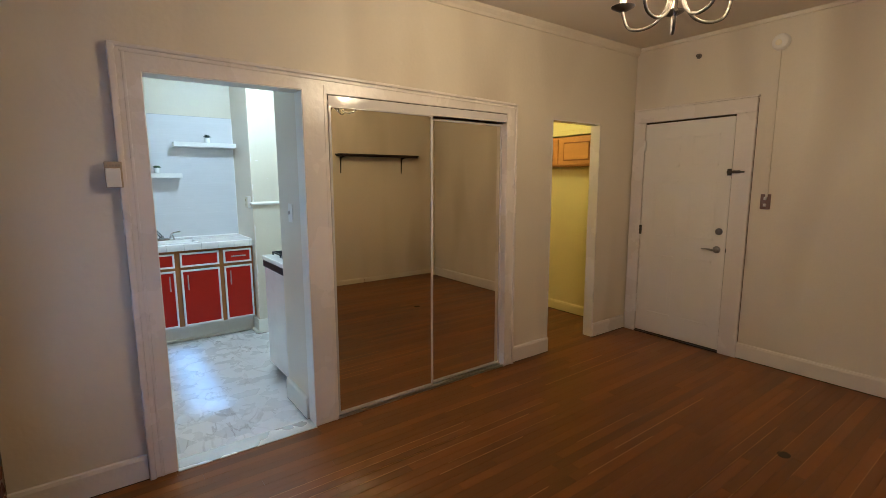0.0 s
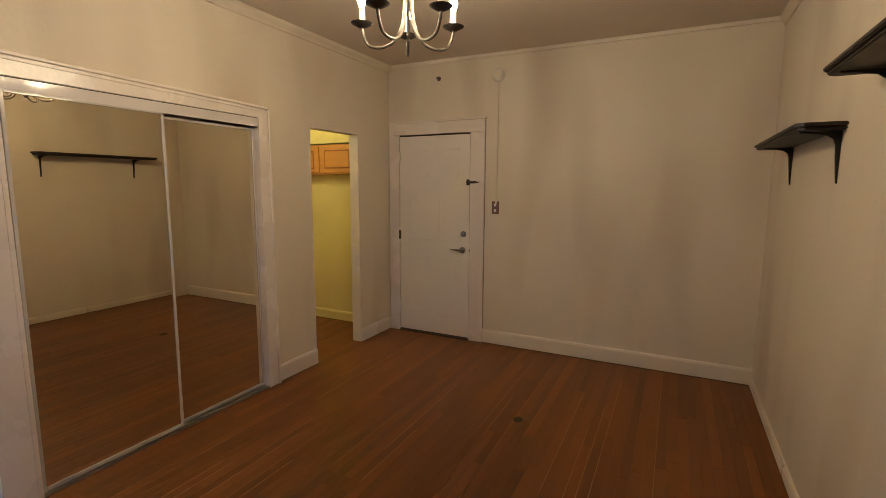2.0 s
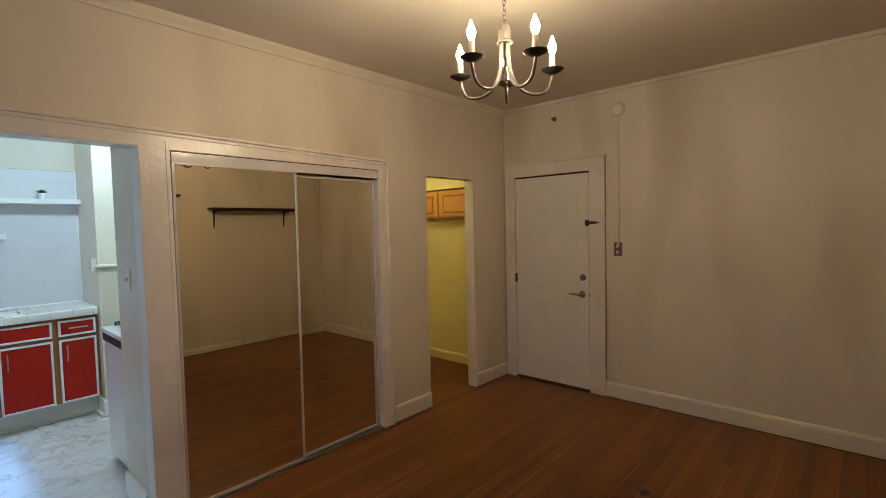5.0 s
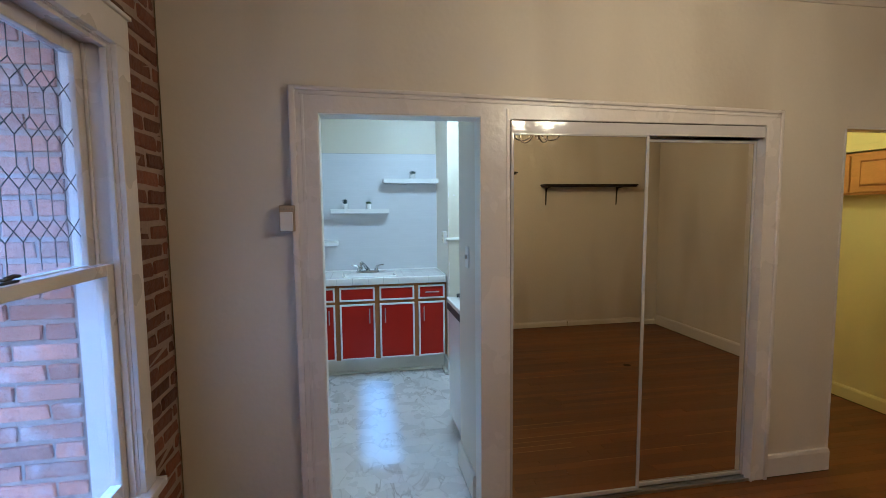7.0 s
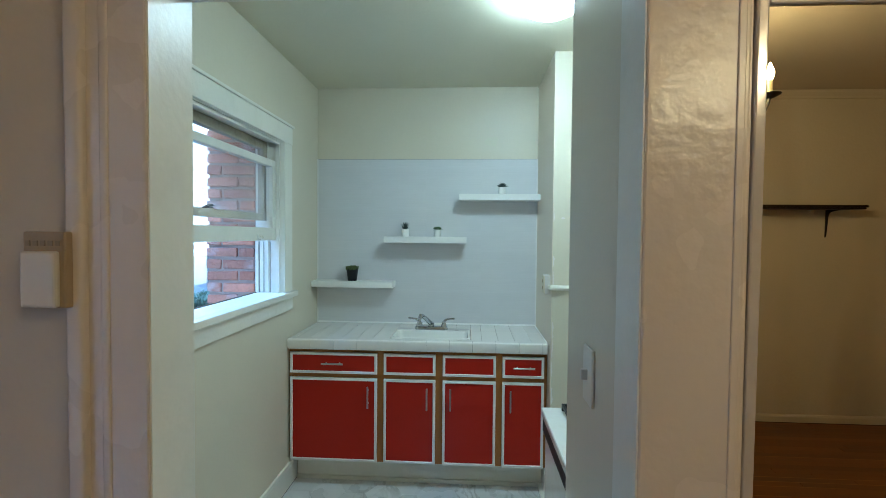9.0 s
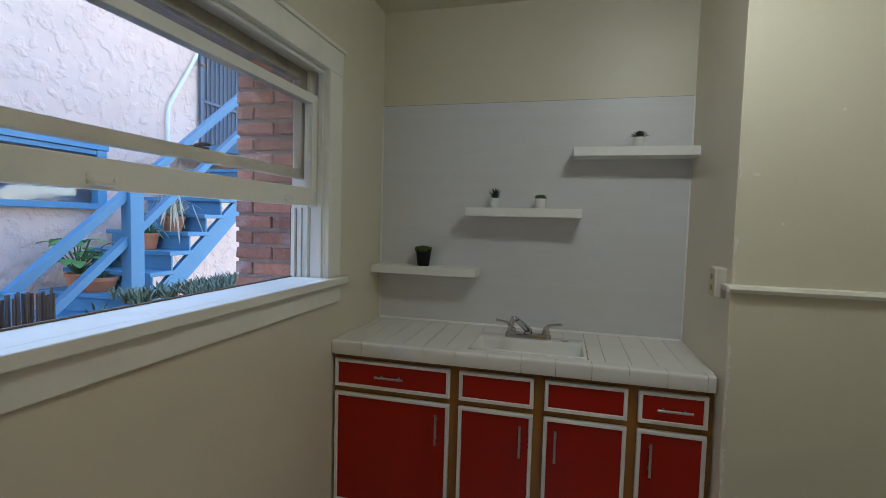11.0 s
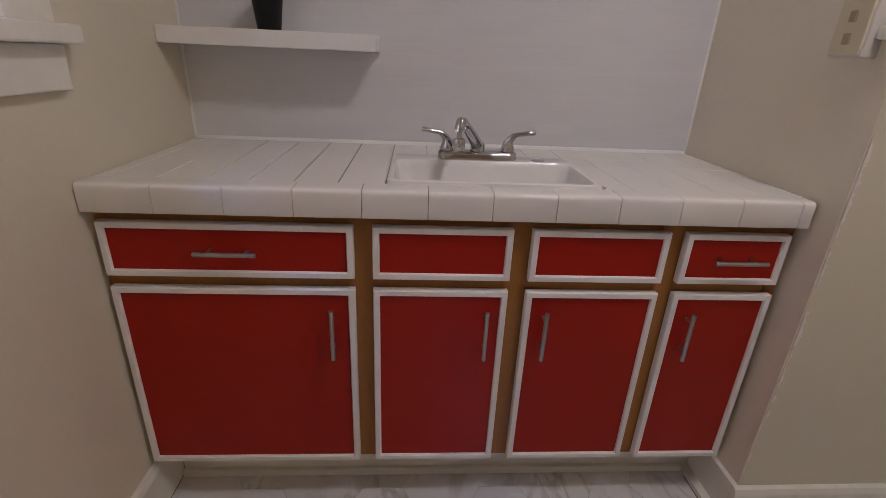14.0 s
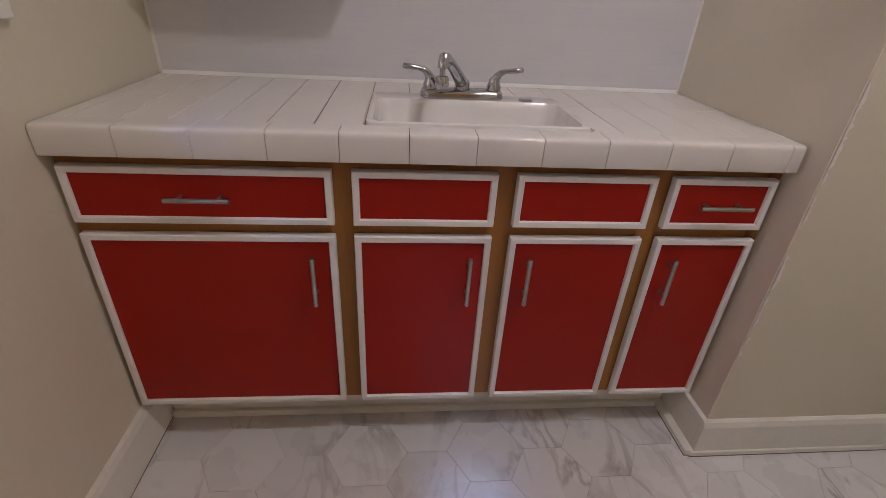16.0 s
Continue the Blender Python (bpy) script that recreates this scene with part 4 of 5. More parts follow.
def base_cabinet():
    t = thing("base_cabinet", (0.022, 2.165, 0), "red kitchen base cabinet with white edged doors and honey face frame", "cabinet")
    cols = ((-0.647, -0.093), (-0.050, 0.274), (0.319, 0.648), (0.688, 0.942))
    edges = [-0.658] + [v for c in cols for v in c]
    bars = [(edges[0], edges[1] + 0.012)] + [(edges[i] - 0.012, edges[i + 1] + 0.012) for i in (2, 4, 6)]
    part("face_frame", blocks(*[(a, b, 0.020, 0.040, 0.165, 0.8836) for a, b in bars],
                              *[(a + 0.012, b - 0.012, 0.021, 0.040, z0, z1) for a, b in cols for z0, z1 in ((0.165, 0.185), (0.69, 0.735), (0.85, 0.8835))], bevel=0.001), FRAME, t, "honey stained face frame")
    part("carcass", blocks((-0.655, -0.640, 0.040, 0.56, 0.165, 0.875), (0.925, 0.940, 0.040, 0.56, 0.165, 0.875), (-0.640, 0.940, 0.040, 0.56, 0.165, 0.18), (-0.640, 0.940, 0.55, 0.56, 0.18, 0.875), (-0.640, 0.940, 0.040, 0.045, 0.18, 0.70)), FRAME, t)
    # Strip closes the frame at the wall; its darker colour stands for shade there.
    part("end_filler", blocks((0.931, 0.962, 0.020, 0.040, 0.165, 0.8835), bevel=0.001), HONEY_SHADE, t, "filler strip darkened for the shade at the wall")
    part("toe_kick", blocks((-0.641, 0.952, 0.112, 0.127, 0.0, 0.165), (-0.641, 0.935, 0.097, 0.112, 0.0, 0.024), bevel=0.003), KTRIM, t, "cream painted toe kick")
    for i, (a, b) in enumerate(cols):
        d = red_front(t, "door", a, b, 0.169, 0.699)
        x = (b - 0.053, b - 0.051, a + 0.050, a + 0.049)[i]
        bar_handle(d, x, 0.588, 0.135, True, 0.002)
        w = red_front(t, "drawer", a, b, 0.727, 0.858)
        if i in (0, 3):
            bar_handle(w, (-0.371, 0.818)[i == 3], 0.794, (0.134, 0.130)[i == 3], False, 0.002)


base_cabinet()

# counter: a slab with loose tiles on top and along the front edge
# local to the alcove: its west and north walls
LW, LN, CT = -0.66, 2.69, 0.945
ALCOVE = (0.022, 0.049, 0)
SX0, SX1, SY0, SY1 = -0.022, 0.490, 2.164, 2.492
counter = thing("countertop", ALCOVE, "white tiled kitchen countertop with dark joints", "countertop")
part("base", blocks((LW + 0.001, SX0 + 0.012, 2.118, LN - 0.001, 0.8842, CT - 0.003), (SX1 - 0.012, 0.957, 2.118, LN - 0.001, 0.8842, CT - 0.003), (SX0 + 0.012, SX1 - 0.012, 2.118, SY0 + 0.012, 0.8842, CT - 0.003), (SX0 + 0.012, SX1 - 0.012, SY1 - 0.012, LN - 0.001, 0.8842, CT - 0.003)), GROUT, counter, "dark grout bed")


def tile_mesh(w, d, joint, h=0.009):
    return shared("tile", block(joint, w - joint, 0.0002, d - 0.0002, 0, h, 0.0008, 1), TILE)


meshes = {}


def lay(x0, x1, y0, y1, joint=0.0016):
    key = (round(x1 - x0, 4), round(y1 - y0, 4), joint)
    if key not in meshes:
        meshes[key] = tile_mesh(*key)
    piece("tile", meshes[key], counter, (x0, y0, CT - 0.009 + random.uniform(-0.0003, 0.0003)))


xs = [LW + 0.002] + [-0.523 + 0.0985 * i for i in range(-1, 5)] + [SX0]
ys = [2.163, LN - 0.002]
for a, b in zip(xs, xs[1:]):
    for c, d in zip(ys, ys[1:]):
        if b - a > 0.01:
            lay(a, b, c, d)
xs = [SX1, 0.560, 0.663, 0.766, 0.869, 0.958]
for a, b in zip(xs, xs[1:]):
    lay(a, b, 2.163, 2.42, 0.0007), lay(a, b, 2.42, LN - 0.002, 0.0007)
xs = [SX0 + (SX1 - SX0) * i / 5 for i in range(6)]
for a, b in zip(xs, xs[1:]):
    lay(a, b, SY1, 2.60, 0.0007), lay(a, b, 2.60, LN - 0.002, 0.0007)
part("side_caulk", block(0.9585, 0.9655, 2.150, LN - 0.002, CT - 0.012, CT - 0.001), WHITE, counter, "uneven white caulk at the wall")
# rounded nosing tiles
xs = [LW + 0.002, -0.507, -0.362, -0.216, -0.070, 0.074, 0.217, 0.360, 0.503, 0.645, 0.787, 0.928, 0.958]
for a, b in zip(xs, xs[1:]):
    key = round(b - a, 4)
    if ("nose", key) not in meshes:
        prof = [(0.066, 0.0), (0.066, 0.0095), (0.030, 0.0098), (0.010, 0.0098), (0.0055, 0.0088), (0.002, 0.0062), (0.0004, 0.002), (0.0, -0.004), (0.0, -0.051), (0.001, -0.0528), (0.012, -0.0532), (0.012, 0.0)]
        meshes[("nose", key)] = shared("nosing_tile", extrude(prof, "x", 0.0008, key - 0.0008), TILE)
        for poly in meshes[("nose", key)].polygons:
            poly.use_smooth = len(poly.vertices) == 4
        meshes[("nose", key)].set_sharp_from_angle(angle=radians(40))
    piece("nosing_tile", meshes[("nose", key)], counter, (a, 2.096, CT - 0.009))


# ---- sink and faucet ----
def rounded(x0, x1, y0, y1, r, z, steps=5):
    out = []
    for cx, cy, a0 in ((x1 - r, y1 - r, 0), (x0 + r, y1 - r, 90), (x0 + r, y0 + r, 180), (x1 - r, y0 + r, 270)):
        for i in range(steps + 1):
            a = radians(a0 + 90 * i / steps)
            out.append((cx + r * math.cos(a), cy + r * math.sin(a), z))
    return out


def sink():
    t = thing("sink", ALCOVE, "white enamel drop-in kitchen sink, slightly stained", "sink")
    bm = bmesh.new()
    x0, x1, y0, y1 = SX0, SX1, SY0, SY1
    rings = [rounded(x0, x1, y0, y1, 0.02, CT - 0.004), rounded(x0 + 0.002, x1 - 0.002, y0 + 0.002, y1 - 0.002, 0.02, CT + 0.006), rounded(x0 + 0.007, x1 - 0.007, y0 + 0.006, y1 - 0.010, 0.022, CT + 0.009),
             rounded(x0 + 0.016, x1 - 0.016, y0 + 0.012, y1 - 0.078, 0.030, CT + 0.007), rounded(x0 + 0.022, x1 - 0.022, y0 + 0.017, y1 - 0.088, 0.034, CT - 0.008),
             rounded(x0 + 0.040, x1 - 0.040, y0 + 0.032, y1 - 0.104, 0.05, CT - 0.13), rounded(x0 + 0.075, x1 - 0.075, y0 + 0.07, y1 - 0.14, 0.05, CT - 0.165), rounded(x0 + 0.20, x1 - 0.20, y0 + 0.15, y1 - 0.20, 0.02, CT - 0.172)]
    loops = [[bm.verts.new(p) for p in r] for r in rings]
    n = len(loops[0])
    for a, b in zip(loops, loops[1:]):
        for i in range(n):
            bm.faces.new((a[i], a[(i + 1) % n], b[(i + 1) % n], b[i]))
    bm.faces.new(loops[-1])
    part("basin", bm, ENAMEL, t, smooth=True)
    part("caulk", blocks((x1 + 0.0005, x1 + 0.006, y0 + 0.01, y1 + 0.006, CT, CT + 0.0035), (x0 - 0.003, x1, y1 + 0.0005, y1 + 0.006, CT, CT + 0.0035), (x0 - 0.004, x0 - 0.0005, y0 + 0.01, y1, CT, CT + 0.0025), bevel=0.001), CAULK, t, "browned old caulk round the rim")
    part("drain", lathe([(0.042, 0), (0.042, 0.003), (0.034, 0.004), (0.03, 0.001), (0, 0.0)], 20, ((x0 + x1) / 2, 2.28, CT - 0.171)), STEEL, t, "round steel drain", True)
    part("hole_cap", lathe([(0.019, 0), (0.019, 0.003), (0.014, 0.006), (0, 0.006)], 20, (0.395, 2.440, CT + 0.007)), STEEL, t, "metal cap on the spare hole", True)


sink()


def faucet():
    t = thing("faucet", (0.242, 2.500, CT + 0.007), "chrome two lever kitchen faucet", "faucet")
    bm = bmesh.new()
    loops = [[bm.verts.new(p) for p in rounded(-0.112 + i, 0.112 - i, -0.028 + i, 0.028 - i, 0.024 - i, z)] for i, z in ((0, 0), (0, 0.014), (0.003, 0.020), (0.012, 0.024))]
    n = len(loops[0])
    for a, b in zip(loops, loops[1:]):
        for i in range(n):
            bm.faces.new((a[i], a[(i + 1) % n], b[(i + 1) % n], b[i]))
    bm.faces.new(loops[-1])
    part("base_plate", bm, CHROME, t, smooth=True)
    # a flat tapered spout that rises towards the basin, with a rounded nose
    bm = lathe([(0.021, 0.022), (0.020, 0.040), (0.017, 0.046), (0, 0.047)], 20)
    axis = [(0.0, 0.0, 0.036), (-0.022, -0.040, 0.068), (-0.044, -0.082, 0.098), (-0.056, -0.108, 0.112), (-0.062, -0.124, 0.114), (-0.065, -0.131, 0.104), (-0.066, -0.132, 0.092)]
    tube(bm, axis, [0.0175, 0.0155, 0.0135, 0.0135, 0.0140, 0.0135, 0.0125], 16)
    part("spout", bm, CHROME, t, smooth=True)
    for s in (-1, 1):
        x = s * 0.086
        bm = lathe([(0.020, 0.022), (0.019, 0.034), (0.015, 0.042), (0.014, 0.050), (0.009, 0.057), (0, 0.059)], 18, (x, 0, 0))
        tube(bm, [(x, 0, 0.044), (x + s * 0.006, -0.002, 0.058), (x + s * 0.016, -0.004, 0.068), (x + s * 0.026, -0.005, 0.0715)], [0.012, 0.011, 0.0085, 0.0065], 12)
        tube(bm, [(x + s * 0.022, -0.005, 0.071), (x + s * 0.046, -0.008, 0.0745), (x + s * 0.070, -0.010, 0.078), (x + s * 0.074, -0.010, 0.0785)], [0.0062, 0.0066, 0.0072, 0.0045], 12)
        part("lever", bm, CHROME, t, smooth=True)
    part("aerator", lathe([(0.0, 0.046), (0.015, 0.047), (0.0165, 0.052), (0.0165, 0.070), (0.014, 0.075), (0.007, 0.076), (0.007, 0.094), (0.0, 0.095)], 16, (-0.066, -0.132, 0)), CHROME, t, "ribbed chrome swivel aerator", True)


faucet()

# ---- splash tiles behind the counter ----
splash = tagged(part("backsplash", block(KX + 0.002, AX - 0.002, KN - 0.005, KN - 0.0005, CT, 2.157), JOINT, None, "pale grey streaked tile backsplash"), kind="structure")
rows, cols = 4, 4
cw, rh = (AX - 0.004 - KX - 0.004) / cols, (2.156 - CT - 0.001) / rows
m = shared("splash_tile", block(0.00003, cw - 0.00003, -0.006, 0, 0.00003, rh - 0.00003), SPLASH)
for i in range(cols):
    for j in range(rows):
        piece("splash_tile", m, splash, (KX + 0.004 + i * cw, KN - 0.003, CT + 0.001 + j * rh))


for a, b in ((KX + 0.0005, KX + 0.009), (AX - 0.011, AX - 0.0038)):
    part("caulk", block(a, b, KN - 0.0115, KN - 0.0015, CT + 0.0005, 2.1575), WHITE, splash, "white caulk bead")
part("caulk", extrude([(KN - 0.0195, CT + 0.0005), (KN - 0.0095, CT + 0.0005), (KN - 0.0095, CT + 0.010), (KN - 0.014, CT + 0.006)], "x", KX + 0.010, AX - 0.012), WHITE, splash, "white caulk bead along the counter")
part("top_line", block(KX + 0.003, AX - 0.004, KN - 0.0075, KN - 0.001, 2.1565, 2.1590), JOINT, splash, "thin dark line along the top edge")


# ---- floating shelves ----
def floating_shelf(x0, x1, z0, label):
    t = thing("floating_shelf", ((x0 + x1) / 2, KN - 0.009, z0), label, "shelf", "white floating shelves")
    w = (x1 - x0) / 2
    part("board", block(-w, w, -0.142, 0, 0, 0.044, 0.002), WHITE, t)


floating_shelf(KX + 0.002, -0.047, 1.221, "white floating shelf in the corner with a black pot")
floating_shelf(-0.111, 0.475, 1.546, "white floating shelf with two small white pots")
floating_shelf(0.422, AX - 0.001, 1.850, "white floating shelf with one small white pot")


# ---- potted plants ----
def leaf_blade(bm, base, tip, width, bend=0.0, thick=0.25):
    """A fleshy pointed leaf."""
    base, tip = Vector(base), Vector(tip)
    d = tip - base
    side = d.cross(Vector((0, 0, 1)))
    side = side.normalized() if side.length > 1e-5 else Vector((1, 0, 0))
    up = side.cross(d).normalized()
    rows = []
    for f, w in ((0, 0.55), (0.35, 1.0), (0.7, 0.65)):
        c = base + d * f + up * bend * math.sin(f * math.pi)
        rows.append([bm.verts.new(c + side * width * w * a + up * width * w * b * thick) for a, b in ((-0.5, 0.3), (0, -0.6), (0.5, 0.3), (0, 0.6))])
    end = bm.verts.new(tip)
    for a, b in zip(rows, rows[1:]):
        for i in range(4):
            bm.faces.new((a[i], a[(i + 1) % 4], b[(i + 1) % 4], b[i]))
    for i in range(4):
        bm.faces.new((rows[-1][i], rows[-1][(i + 1) % 4], end))
    bm.faces.new(rows[0][::-1])


def small_pot(x, y, z, kind, label):
    t = thing("potted_plant", (x, y, z), label, "potted plant", "shelf plants")
    part("pot", lathe([(0.0235, 0), (0.025, 0.002), (0.0265, 0.050), (0.0265, 0.052), (0.0235, 0.052), (0.023, 0.044), (0, 0.044)], 24), WHITE, t, "white ceramic pot", True)
    part("soil", lathe([(0.0228, 0.043), (0.015, 0.047), (0, 0.048)], 16), SOIL, t)
    bm = bmesh.new()
    if kind == "spiky":
        for k in range(26):
            a, e = k * 2.4, 0.35 + 1.05 * (k / 26)
            r = 0.058 if k > 8 else 0.040
            leaf_blade(bm, (0.006 * math.cos(a), 0.006 * math.sin(a), 0.046), (r * math.cos(e) * math.cos(a), r * math.cos(e) * math.sin(a), 0.046 + r * math.sin(e) + 0.006), 0.010, 0.003)
    elif kind == "rosette":
        for k in range(34):
            a, e = k * 2.4, 0.1 + 1.2 * (k / 34)
            r = 0.040 - 0.018 * k / 34
            leaf_blade(bm, (0.005 * math.cos(a), 0.005 * math.sin(a), 0.048), (r * math.cos(e) * math.cos(a), r * math.cos(e) * math.sin(a), 0.052 + r * math.sin(e)), 0.017, 0.004, 0.4)
    else:
        for k in range(30):
            a, e = k * 2.4, 0.25 + 1.1 * (k / 30)
            r = 0.050 - 0.012 * k / 30
            leaf_blade(bm, (0.005 * math.cos(a), 0.005 * math.sin(a), 0.046), (r * math.cos(e) * math.cos(a), r * math.cos(e) * math.sin(a), 0.048 + r * math.sin(e)), 0.014, 0.006, 0.3)
    part("leaves", bm, LEAF if kind == "rosette" else DARKLEAF, t)


small_pot(0.034, 2.655, 1.590, "spiky", "dark spiky succulent in a white pot on a shelf")
small_pot(0.268, 2.655, 1.590, "rosette", "green rosette succulent in a white pot on a shelf")
small_pot(0.728, 2.655, 1.894, "agave", "dark agave succulent in a white pot on a shelf")
t = thing("potted_plant", (-0.352, 2.655, 1.265), "mossy green plant in a black square pot", "potted plant", "shelf plants")
part("pot", lathe([(0.030, 0), (0.032, 0.002), (0.042, 0.082), (0.044, 0.084), (0.044, 0.090), (0.038, 0.090), (0.036, 0.078), (0, 0.078)], 24), IRON, t, "black plastic pot", True)
bm = bmesh.new()
for k in range(150):
    a, r = random.uniform(0, 6.28), 0.044 * math.sqrt(random.random())
    b = random.uniform(0, 6.28)
    h = 0.016 * (1 - (r / 0.05) ** 2)
    leaf_blade(bm, (r * math.cos(a), r * math.sin(a), 0.080), (r * 1.12 * math.cos(a) + 0.008 * math.cos(b), r * 1.12 * math.sin(a) + 0.008 * math.sin(b), 0.094 + h + random.uniform(0, 0.006)), 0.013, 0.003, 0.4)
part("moss", bm, MOSS, t, "clumped green moss")


# ---- outlet, switch, stove, ceiling lamp ----
t = thing("outlet_box", (AX, 2.155, 1.250), "ivory surface mounted outlet box on the alcove wall", "outlet")
part("box", blocks((-0.036, 0, -0.014, 0.072, 0, 0.115), bevel=0.004), PLASTIC, t)
part("cover", blocks((-0.041, -0.035, -0.010, 0.068, 0.004, 0.111), bevel=0.002), IVORY, t, "aged ivory cover")
for z in (0.036, 0.078):
    part("socket", blocks((-0.044, -0.040, 0.020, 0.038, z - 0.011, z + 0.011), bevel=0.002), surface("tan socket", (0.42, 0.31, 0.17), 0.5), t)
t = thing("light_switch", (DX1, 0.275, 1.255), "white painted toggle switch plate", "light switch")
part("plate", blocks((-0.007, 0, -0.036, 0.036, 0, 0.118), bevel=0.003), KTRIM, t)
part("toggle", blocks((-0.020, -0.006, -0.005, 0.005, 0.05, 0.072), bevel=0.002), PLASTIC, t)


def stove():
    t = thing("stove", (0.80, 0.62, 0), "white enamel gas stove with black burner grates", "stove")
    part("body", blocks((0.02, 0.62, 0, 0.50, 0.06, 0.875), bevel=0.006), ENAMEL, t)
    part("plinth", blocks((0.05, 0.60, 0.01, 0.49, 0.0, 0.06)), IRON, t)
    # Solid black blocks paint the shade below the cooktop lip.
    part("seam_shadow", block(-0.0065, 0.004, 0.006, 0.494, 0.848, 0.899), IRON, t, "black strip for the shadow under the cooktop lip")
    part("side_panel", blocks((0.004, 0.02, 0.004, 0.496, 0.065, 0.846), bevel=0.004), ENAMEL, t, "plain white enamel side panel")
    part("seam", blocks((0.004, 0.019, 0.003, 0.497, 0.876, 0.900)), IRON, t, "dark strip for the shade below the cooktop")
    part("cooktop", blocks((-0.012, 0.62, -0.004, 0.504, 0.900, 0.935), bevel=0.007), ENAMEL, t)
    for x in (0.16, 0.44):
        for y in (0.13, 0.37):
            b = part("burner", lathe([(0.045, 0.935), (0.045, 0.945), (0.03, 0.952), (0, 0.953)], 16, (x, y, 0)), IRON, t, "black burner cap", True)
            bm = bmesh.new()
            box(bm, x - 0.10, x + 0.10, y - 0.10, y - 0.09, 0.950, 0.962), box(bm, x - 0.10, x + 0.10, y + 0.09, y + 0.10, 0.950, 0.962)
            box(bm, x - 0.10, x - 0.09, y - 0.09, y + 0.09, 0.950, 0.962), box(bm, x + 0.09, x + 0.10, y - 0.09, y + 0.09, 0.950, 0.962)
            box(bm, x - 0.09, x - 0.03, y - 0.005, y + 0.005, 0.950, 0.966), box(bm, x + 0.03, x + 0.09, y - 0.005, y + 0.005, 0.950, 0.966)
            box(bm, x - 0.005, x + 0.005, y - 0.09, y - 0.03, 0.950, 0.966), box(bm, x - 0.005, x + 0.005, y + 0.03, y + 0.09, 0.950, 0.966)
            for sx in (-0.095, 0.095):
                for sy in (-0.095, 0.095):
                    box(bm, x + sx - 0.005, x + sx + 0.005, y + sy - 0.005, y + sy + 0.005, 0.934, 0.950)
            part("grate", bm, IRON, b, "black iron grate")


stove()
t = thing("ceiling_lamp", (0.85, 1.41, HK), "round lit milk glass ceiling lamp", "ceiling lamp")
part("pan", lathe([(0.15, 0), (0.15, -0.018), (0.14, -0.022), (0, -0.022)], 32), WHITE, t, smooth=True)
part("dome", lathe([(0.145, -0.022), (0.142, -0.045), (0.12, -0.075), (0.08, -0.095), (0.04, -0.103), (0, -0.105)], 32), DOME, t, "lit milk glass dome", True)


# ---- courtyard outside the windows ----
GZ = 0.09
setting("ground", block(-80, OUT + 0.02, -70, 80, GZ - 0.3, GZ), EARTH, "bare earth and paving of the courtyard")
SXW = -4.25
house = tagged(part("house", pierced(SXW - 0.3, SXW, -9, 16, 5.5, [(2.55, 3.99, 1.60, 2.14), (6.45, 7.75, 0.49, 1.25)]), STUCCO, None, "pinkish stucco house with blue trim and a barred gate"), category="house")
part("roof", extrude([(SXW + 0.25, 5.5), (SXW + 0.25, 5.6), (SXW - 5, 6.0), (SXW - 5, 5.5)], "y", -9.3, 15.6), EARTH, house)
part("back", blocks((SXW - 5, SXW - 4.7, -9, 16, 0, 5.5), (SXW - 4.7, SXW - 0.3, -9, -8.7, 0, 5.5), (SXW - 4.7, SXW - 0.3, 15.7, 16, 0, 5.5)), STUCCO, house)


def house_window(y0, y1, z0, z1, material):
    w = part("window", blocks((SXW - 0.06, SXW + 0.04, y0 - 0.06, y0 + 0.04, z0, z1), (SXW - 0.06, SXW + 0.04, y1 - 0.04, y1 + 0.06, z0, z1), (SXW - 0.06, SXW + 0.05, y0 - 0.08, y1 + 0.08, z1, z1 + 0.07), (SXW - 0.06, SXW + 0.03, y0 + 0.04, y1 - 0.04, z1 - 0.05, z1 - 0.005), bevel=0.004), material, house)
    part("sill", blocks((SXW - 0.06, SXW + 0.08, y0 - 0.1, y1 + 0.1, z0 - 0.06, z0), bevel=0.004), material, w)
    part("pane", block(SXW - 0.05, SXW - 0.044, y0 + 0.02, y1 - 0.02, z0, z1), PANE, w)
    part("blind", block(SXW - 0.12, SXW - 0.11, y0 - 0.05, y1 + 0.05, z0 - 0.05, z1 + 0.05), surface("grey blind", (0.20, 0.22, 0.26), 0.7), w)


house_window(2.55, 3.99, 1.60, 2.14, BLUE)
house_window(6.45, 7.75, 0.49, 1.25, KTRIM)
# barred gate at the head of the stairs
gate = thing("metal_gate", (SXW + 0.02, 5.33, 2.37), "dark blue barred metal security gate", "gate")
part("frame", blocks((0, 0.04, 0, 0.05, 0, 1.25), (0, 0.04, 0.85, 0.90, 0, 1.25), (0, 0.04, 0.05, 0.85, 0, 0.05), (0, 0.04, 0.05, 0.85, 1.2, 1.25), (0, 0.04, 0.05, 0.85, 0.6, 0.64), bevel=0.003), GATE, gate)
for i in range(9):
    part("bar", blocks((0.008, 0.028, 0.118 + 0.08 * i, 0.134 + 0.08 * i, 0.05, 1.2), bevel=0.002), GATE, gate)
part("panel", block(-0.012, -0.004, 0.03, 0.87, 0.02, 1.23), surface("grey screen", (0.12, 0.13, 0.17), 0.7), gate)
part("knob", lathe([(0.02, 0), (0.03, 0.02), (0.02, 0.04), (0, 0.045)], 12, (0.04, 0.025, 1.05)), surface("brass", (0.5, 0.35, 0.12), 0.35, metal=1.0), gate)
pipe = thing("conduit_pipe", (SXW + 0.03, 4.83, 2.2), "white painted conduit pipe on the stucco", "pipe")
